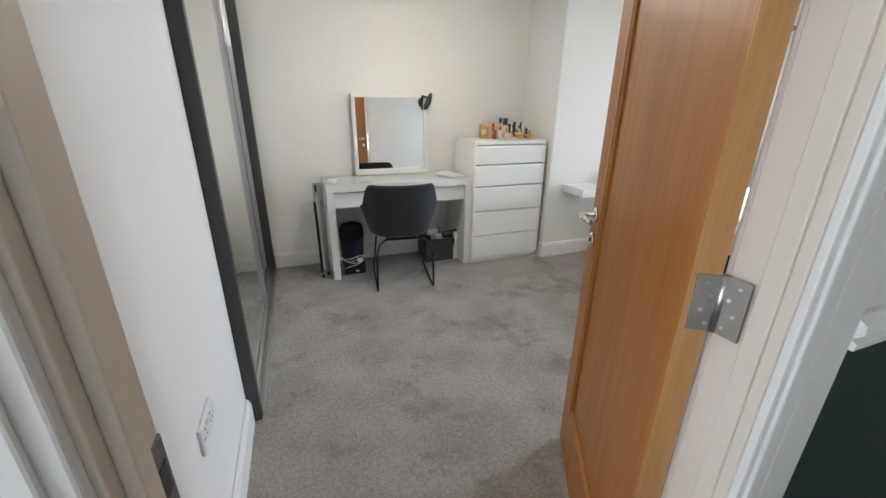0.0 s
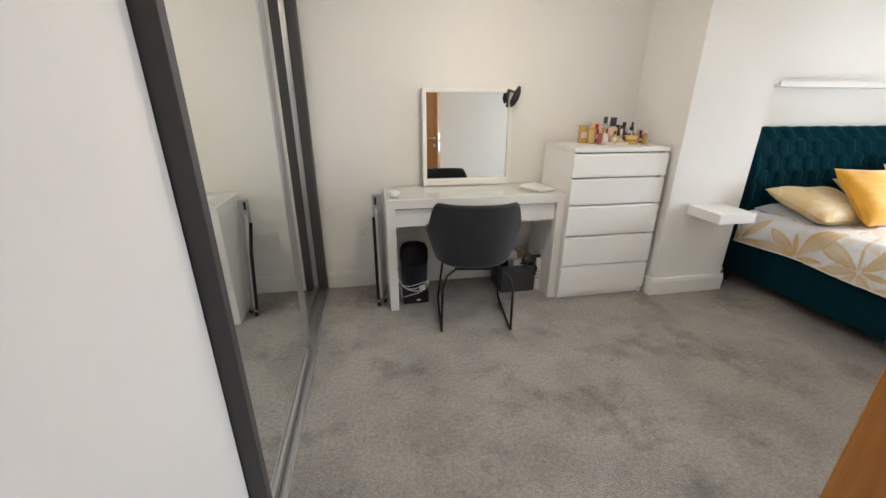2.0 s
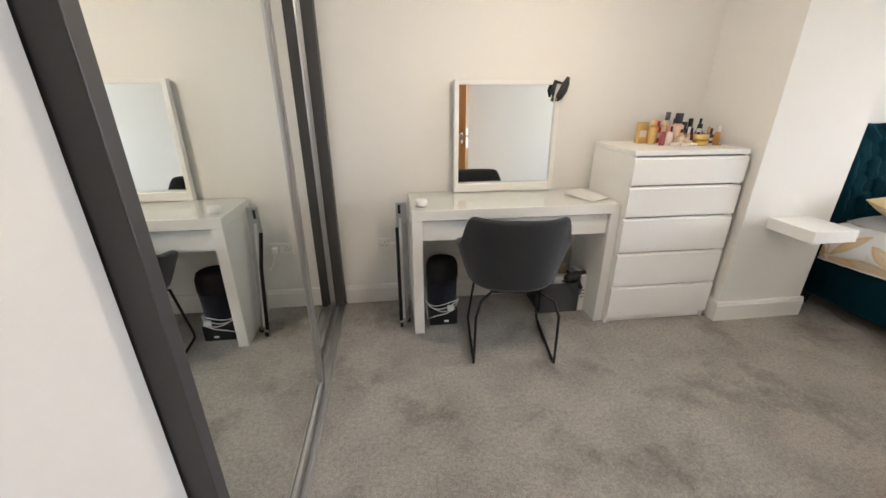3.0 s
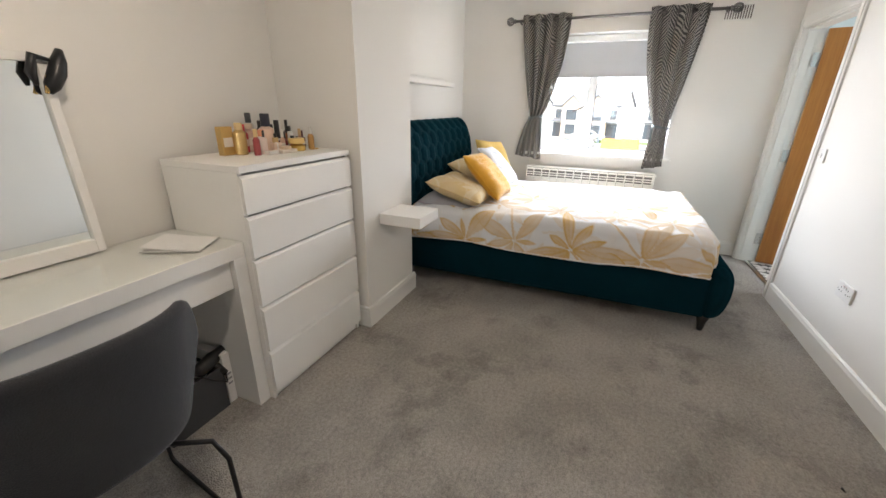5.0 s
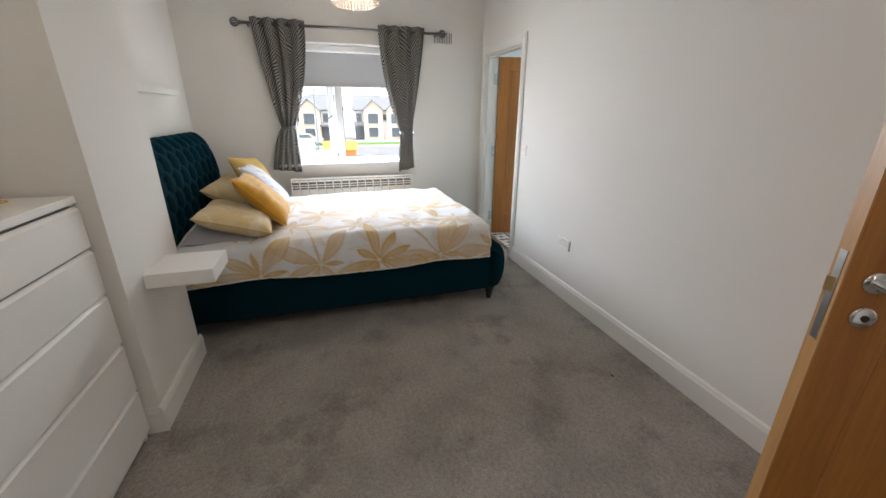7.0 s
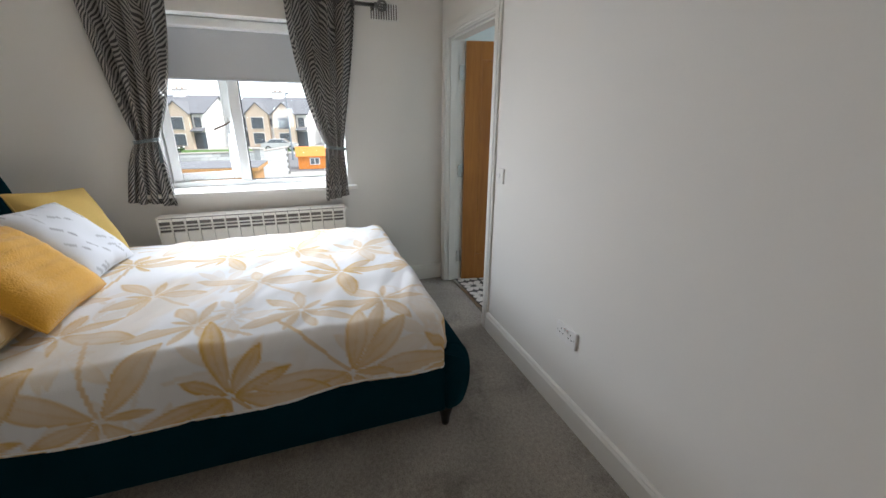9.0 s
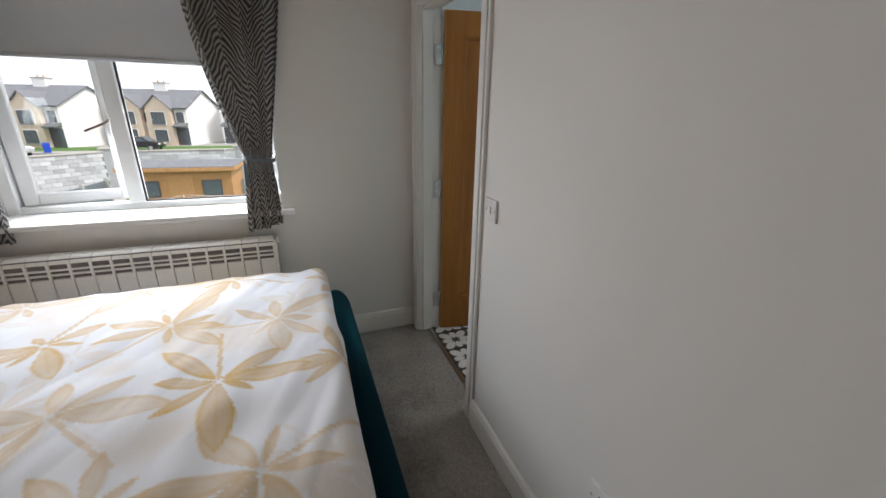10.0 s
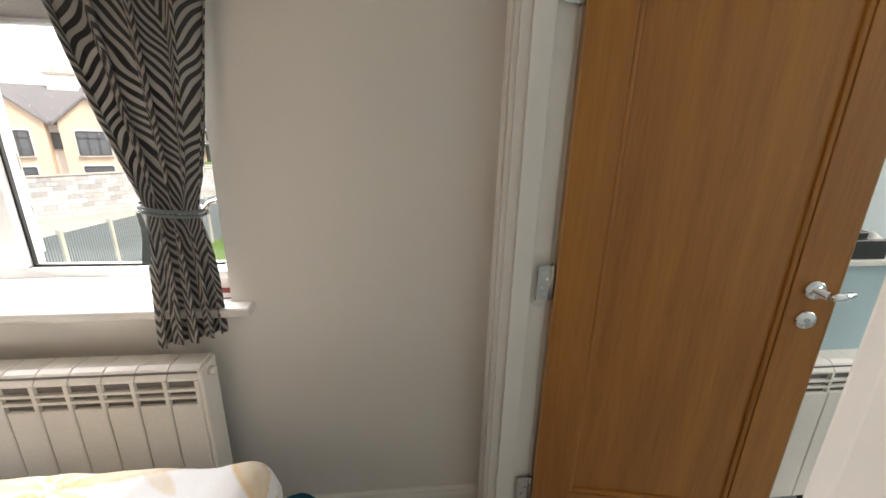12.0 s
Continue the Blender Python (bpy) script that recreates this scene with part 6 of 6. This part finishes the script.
def house_pair(m, label):
    """Two semi-detached houses mirrored about y = 0; the front looks along -x. Local metres, ground at z = 0."""
    ob = thing("semi_detached_houses", label=label, category="house", group="houses across the road", m=m)
    E_, R_ = 4.45, 6.55
    part("wall", box(0, 8.5, -4.7, 4.7, 0, E_), RENDERW, ob, "white rendered walls")
    for y in (-4.7, 4.7):
        s = 1 if y > 0 else -1
        part("gable_wall", extrude_profile([(0.0, E_), (8.5, E_), (4.25, R_)], "y", *sorted((y, y - s * 0.3))), RENDERW, ob)
    rf = part("roof", roof_prism(0, 8.5, -4.7, 4.7, E_, R_, "y"), SLATE, ob, "dark slate gabled roof")
    ch = part("chimney", box(3.7, 4.7, -0.75, 0.75, R_ - 0.6, R_ + 0.95), RENDERW, rf, "white rendered chimney stack")
    part("chimney_cap", box(3.6, 4.8, -0.85, 0.85, R_ + 0.85, R_ + 0.98), STONE, ch)
    for y in (-0.35, 0.35):
        part("chimney_pot", lathe([(0.14, R_ + 0.97), (0.12, R_ + 1.3), (0.1, R_ + 1.3)], (4.2, y, 0), 10), TAN, ch)
    for s in (-1, 1):
        yc = s * 1.75
        part("front_bay", box(-0.7, 0.05, yc - 1.45, yc + 1.45, 0, E_), TAN, ob, "tan brick projecting bay")
        part("bay_gable", extrude_profile([(yc - 1.45, E_), (yc + 1.45, E_), (yc, E_ + 1.35)], "x", -0.7, 1.6), TAN, ob, "tan brick gable")
        part("bay_roof", roof_prism(-0.7, 2.6, yc - 1.45, yc + 1.45, E_, E_ + 1.35, "x", 0.22, 0.14), SLATE, ob)
        house_window(ob, -0.72, yc, 2.55, 1.45, 1.35, 3)
        house_window(ob, -0.72, yc, 0.55, 1.35, 1.3, 2)
        house_window(ob, -0.02, s * 3.95, 2.75, 0.75, 1.15, 1)
        part("porch_roof", extrude_profile([(-0.9, 2.2), (0, 2.55), (0, 2.7), (-0.95, 2.32)], "y", *sorted((s * 3.22, s * 4.75))), SLATE, ob)
        dd = part("front_door", box(-0.06, 0.05, s * 3.9 - 0.75, s * 3.9 + 0.75, 0.05, 2.1), DARKPANE, ob, "dark glazed front door")
        part("door_leaf", box(-0.10, -0.05, s * 3.75 - 0.4, s * 3.75 + 0.4, 0.05, 2.1), FRAMEDARK, dd)
        part("downpipe", rod([(-0.08, s * 3.25, 0.1), (-0.08, s * 3.25, E_)], 0.04, 6), FRAMEDARK, ob)
    part("gutter", box(-0.38, -0.24, -4.9, 4.9, E_ - 0.16, E_ - 0.05), FRAMEDARK, ob)
    house_window(ob, 0.0, 0.0, 2.9, 0.3, 0.8, 1, False)
    return ob


h0 = house_pair(pose(62, 17.6, GZ, 0, 0, -17), "white rendered semi-detached houses with tan brick bays, slate roofs")
for x, y, r in ((63, 5.2, -14), (60, 29.0, -20), (64, -7.5, -10), (58, 40.5, -24)):
    copy_thing(h0, pose(x, y, GZ, 0, 0, r))
near = copy_thing(h0, pose(30.0, 21.0, GZ, 0, 0, 25) @ Matrix.Scale(1.0, 4))
near["label"] = "nearer white rendered semi-detached houses with tan brick bays"


def car(m, paint, label):
    ob = thing("parked_car", label=label, category="car", m=m)
    body = extrude_profile([(-2.1, 0.35), (-2.15, 0.75), (-1.9, 0.9), (-1.2, 0.98), (-0.55, 1.45), (0.9, 1.48), (1.65, 1.0), (2.1, 0.92), (2.15, 0.4)], "y", -0.85, 0.85)
    bmesh.ops.bevel(body, geom=list(body.edges), offset=0.07, segments=2, affect="EDGES")
    part("body", body, paint, ob, smooth=False)
    part("side_window", extrude_profile([(-1.0, 1.0), (-0.5, 1.38), (0.85, 1.4), (1.4, 1.02)], "y", -0.862, 0.862), DARKPANE, ob)
    part("windscreen", extrude_profile([(-1.22, 0.98), (-1.16, 1.02), (-0.58, 1.45), (-0.62, 1.40)], "y", -0.72, 0.72), DARKPANE, ob)
    for x in (-1.35, 1.3):
        for y in (-0.8, 0.8):
            w = part("wheel", rod([(x, y - 0.1, 0.33), (x, y + 0.1, 0.33)], 0.33, 18), GASKET, ob, "black tyre")
            part("rim", rod([(x, y - 0.11, 0.33), (x, y + 0.11, 0.33)], 0.2, 12), ALU, w)
    for y in (-0.6, 0.6):
        part("headlight", box(-2.17, -2.05, y - 0.18, y + 0.18, 0.66, 0.8, 0.02), PLASTIC, ob)
    return ob


SILVER = mat("silver_car_paint", (0.62, 0.63, 0.64), 0.25, 0.3, var=0.02, bump=0.0, coat=0.6)
BLACKCAR = mat("black_car_paint", (0.015, 0.016, 0.02), 0.2, var=0.05, bump=0.0, coat=0.6)
car(pose(54.3, 16.6, GZ, 0, 0, 80), BLACKCAR, "black hatchback parked in front of the houses")
car(pose(49.5, 25.6, GZ, 0, 0, 70), SILVER, "silver estate car parked by the kerb")
car(pose(53.5, 28.5, GZ, 0, 0, 75), BLACKCAR, "dark saloon parked beyond the silver car")
car(pose(56.0, 4.2, GZ, 0, 0, 85), SILVER, "silver car parked on a drive")

BLUE = mat("blue_plastic", (0.01, 0.07, 0.5), 0.4, var=0.05, bump=0.0)


def wheelie_bin(x, y, rz):
    ob = thing("wheelie_bin", label="blue plastic wheelie bin standing outside a house", category="bin", group="wheelie bins", m=pose(x, y, GZ, 0, 0, rz))
    bm = box(-0.3, 0.3, -0.28, 0.28, 0.08, 0.95, 0.02)
    for v in bm.verts:
        k = 0.8 + 0.2 * v.co.z
        v.co.x, v.co.y = v.co.x * k, v.co.y * k
    part("body", bm, BLUE, ob)
    part("lid", box(-0.32, 0.32, -0.30, 0.30, 0.96, 1.05, 0.03), BLUE, ob)
    for y_ in (-0.25, 0.25):
        part("wheel", rod([(0.25, y_ - 0.03, 0.1), (0.25, y_ + 0.03, 0.1)], 0.1, 12), GASKET, ob)


wheelie_bin(51.6, 23.4, 30)
wheelie_bin(27.6, 20.8, 20)

lp = thing("street_lamp", (47, 15.4, GZ), "tall grey steel street lamp", "street lamp")
part("column", rod([(47, 15.4, GZ), (47, 15.4, GZ + 6.2)], [0.09, 0.05], 10), FENCEGREY, lp)
part("lantern", box(46.6, 47.3, 15.15, 15.45, GZ + 6.15, GZ + 6.28, 0.03), FENCEGREY, lp)
lp2 = copy_thing(lp, Matrix.Translation((44, 2.5, GZ)))

# cedar garden room with a flat roof
shed = thing("garden_shed", label="cedar-clad flat-roofed garden shed with dark windows", category="shed", m=pose(19.6, 5.1, GZ, 0, 0, -4))
for k in range(19):
    part("board", box(-0.03, 0.0, -1.75, 1.75, 0.05 + k * 0.108, 0.05 + k * 0.108 + 0.100), CEDAR, shed)
part("core", box(0.0, 2.2, -1.74, 1.74, 0.03, 2.08), CEDAR, shed)
part("roof_fascia", box(-0.25, 2.4, -1.95, 1.95, 2.10, 2.24, 0.01), CEDAR, shed, "cedar roof fascia")
part("felt_roof", box(-0.24, 2.39, -1.94, 1.94, 2.24, 2.27), SLATE, shed)
for y in (1.05, -1.05):
    w = part("window", box(-0.07, 0.02, y - 0.34, y + 0.34, 1.15, 1.75), FRAMEDARK, shed)
    part("pane", box(-0.075, -0.065, y - 0.29, y + 0.29, 1.2, 1.7), DARKPANE, w)
part("door", box(-0.06, 0.0, -0.42, 0.42, 0.06, 1.95), CEDAR, shed, "cedar plank door")

ply = thing("playhouse", label="orange-stained wooden playhouse with white window", category="playhouse", m=pose(36, 0.6, GZ, 0, 0, 0))
ORANGE = wood("orange_stained_boards", (0.75, 0.27, 0.05), (0.6, 0.19, 0.03), 0.6)
part("wall", box(0, 1.6, -1.3, 1.3, 0.05, 1.15), ORANGE, ply)
part("roof", roof_prism(0, 1.6, -1.3, 1.3, 1.15, 1.75, "y", 0.15, 0.06), ORANGE, ply)
w = part("window", box(-0.04, 0.02, -0.4, 0.4, 0.4, 0.95), UPVC, ply, "white framed window")
part("pane", box(-0.05, -0.03, -0.34, -0.03, 0.45, 0.9), DARKPANE, w)
part("pane", box(-0.05, -0.03, 0.03, 0.34, 0.45, 0.9), DARKPANE, w)

# corrugated steel fence with white posts
gf = thing("steel_fence", (16, 8, GZ), "grey ribbed steel garden fence with white posts", "fence")
FA, FB = Vector((12.2, 8.9, 0)), Vector((20.2, 7.6, 0))
NP = 6
for k in range(NP + 1):
    p = FA.lerp(FB, k / NP)
    part("post", box(p.x - 0.05, p.x + 0.05, p.y - 0.05, p.y + 0.05, GZ, GZ + 1.85), CONC, gf)
for k in range(NP):
    a, b = FA.lerp(FB, k / NP), FA.lerp(FB, (k + 1) / NP)
    nrm = Vector((-(b - a).y, (b - a).x, 0)).normalized()

    def rib(u, v, a=a, b=b, nrm=nrm):
        ph = (u * 20) % 1
        off = 0.03 if 0.25 < ph < 0.75 else -0.01
        return a.lerp(b, u) + nrm * off + Vector((0, 0, GZ + 0.05 + v * 1.7))
    pn = part("panel", sheet(rib, 80, 1), FENCEGREY, gf)
pf = thing("picket_fence", (24, 2.2, GZ), "pale green wooden picket fence", "fence")
PICK = mat("pale_green_wood", (0.42, 0.46, 0.38), 0.8, var=0.1, bump=0.05)
for k in range(46):
    y = 4.0 - k * 0.14
    part("picket", box(20.8 + 0.04 * k, 20.84 + 0.04 * k, y - 0.045, y + 0.045, GZ, GZ + 1.5), PICK if k > 14 else FENCEGREY, pf)
part("rail", rod([(20.86, 4.0, GZ + 1.1), (22.70, -2.3, GZ + 1.1)], 0.04, 6), PICK, pf)

# rotary clothes line
ra = thing("rotary_airer", (15.5, 3.9, GZ), "white rotary clothes line in the garden", "clothes line")
part("pole", rod([(15.5, 3.9, GZ), (15.5, 3.9, GZ + 1.75)], 0.025, 8), ALU, ra)
for k in range(4):
    a = math.pi / 2 * k + 0.4
    part("arm", rod([(15.5, 3.9, GZ + 1.2), (15.5 + 1.3 * math.cos(a), 3.9 + 1.3 * math.sin(a), GZ + 1.72)], 0.014, 6), ALU, ra)
    for j in range(5):
        r = 0.5 + 0.2 * j
        b = a + math.pi / 2
        z = GZ + 1.2 + 0.4 * r
        part("line", rod([(15.5 + r * math.cos(a), 3.9 + r * math.sin(a), z), (15.5 + r * math.cos(b), 3.9 + r * math.sin(b), z)], 0.005, 4), PLASTIC, ra)

# concrete block boundary wall, block by block
bw = thing("block_wall", (27, 12, GZ), "grey concrete block boundary wall with coping and piers", "wall", kind="structure")
LINE = [Vector((19.0, 21.0, 0)), Vector((29.6, 10.8, 0)), Vector((30.4, 4.2, 0)), Vector((34.0, 2.6, 0))]
bme = bpy.data.meshes.new("block")
tb = box(-0.2165, 0.2165, -0.11, 0.11, 0, 0.207, 0.008, 1)
tb.to_mesh(bme)
tb.free()
bme.materials.append(BLOCK)
count = 0
rest = bmesh.new()
for a, b in zip(LINE, LINE[1:]):
    d = (b - a)
    L = d.length
    rot = math.atan2(d.y, d.x)
    core = box(0, L, -0.10, 0.10, 0, 1.96)
    core.transform(Matrix.Translation((a.x, a.y, GZ)) @ Matrix.Rotation(rot, 4, "Z"))
    part("mortar_core", core, MORTAR, bw)
    cop = box(-0.1, L + 0.1, -0.16, 0.16, 1.96, 2.04, 0.02)
    cop.transform(Matrix.Translation((a.x, a.y, GZ)) @ Matrix.Rotation(rot, 4, "Z"))
    part("coping", cop, STONE, bw, "pale stone coping")
    pier = box(-0.24, 0.24, -0.24, 0.24, 0, 2.12, 0.015)
    pier.transform(Matrix.Translation((a.x, a.y, GZ)) @ Matrix.Rotation(rot, 4, "Z"))
    part("pier", pier, BLOCK, bw)
    pc = box(-0.30, 0.30, -0.30, 0.30, 2.12, 2.22, 0.03)
    pc.transform(Matrix.Translation((a.x, a.y, GZ)) @ Matrix.Rotation(rot, 4, "Z"))
    part("pier_cap", pc, STONE, bw)
    n = int(L / 0.443)
    for r in range(8, -1, -1):
        for k in range(n):
            s = (k + 0.5 + (0.5 if r % 2 else 0)) * 0.443
            if s > L - 0.1:
                continue
            mtx = Matrix.Translation((a.x + d.x / L * s, a.y + d.y / L * s, GZ + 0.003 + r * 0.217)) @ Matrix.Rotation(rot, 4, "Z")
            if r >= 2 and count < 300 and a.y > 5:
                o = new("block", bme)
                o.parent = bw
                o.matrix_parent_inverse = INV[bw]
                o.matrix_basis = mtx
                count += 1
            else:
                t2 = box(-0.2165, 0.2165, -0.11, 0.11, 0, 0.207)
                t2.transform(mtx)
                merge(rest, t2)
tagged(part("far_blocks", rest, BLOCK, bw), kind="stuff")
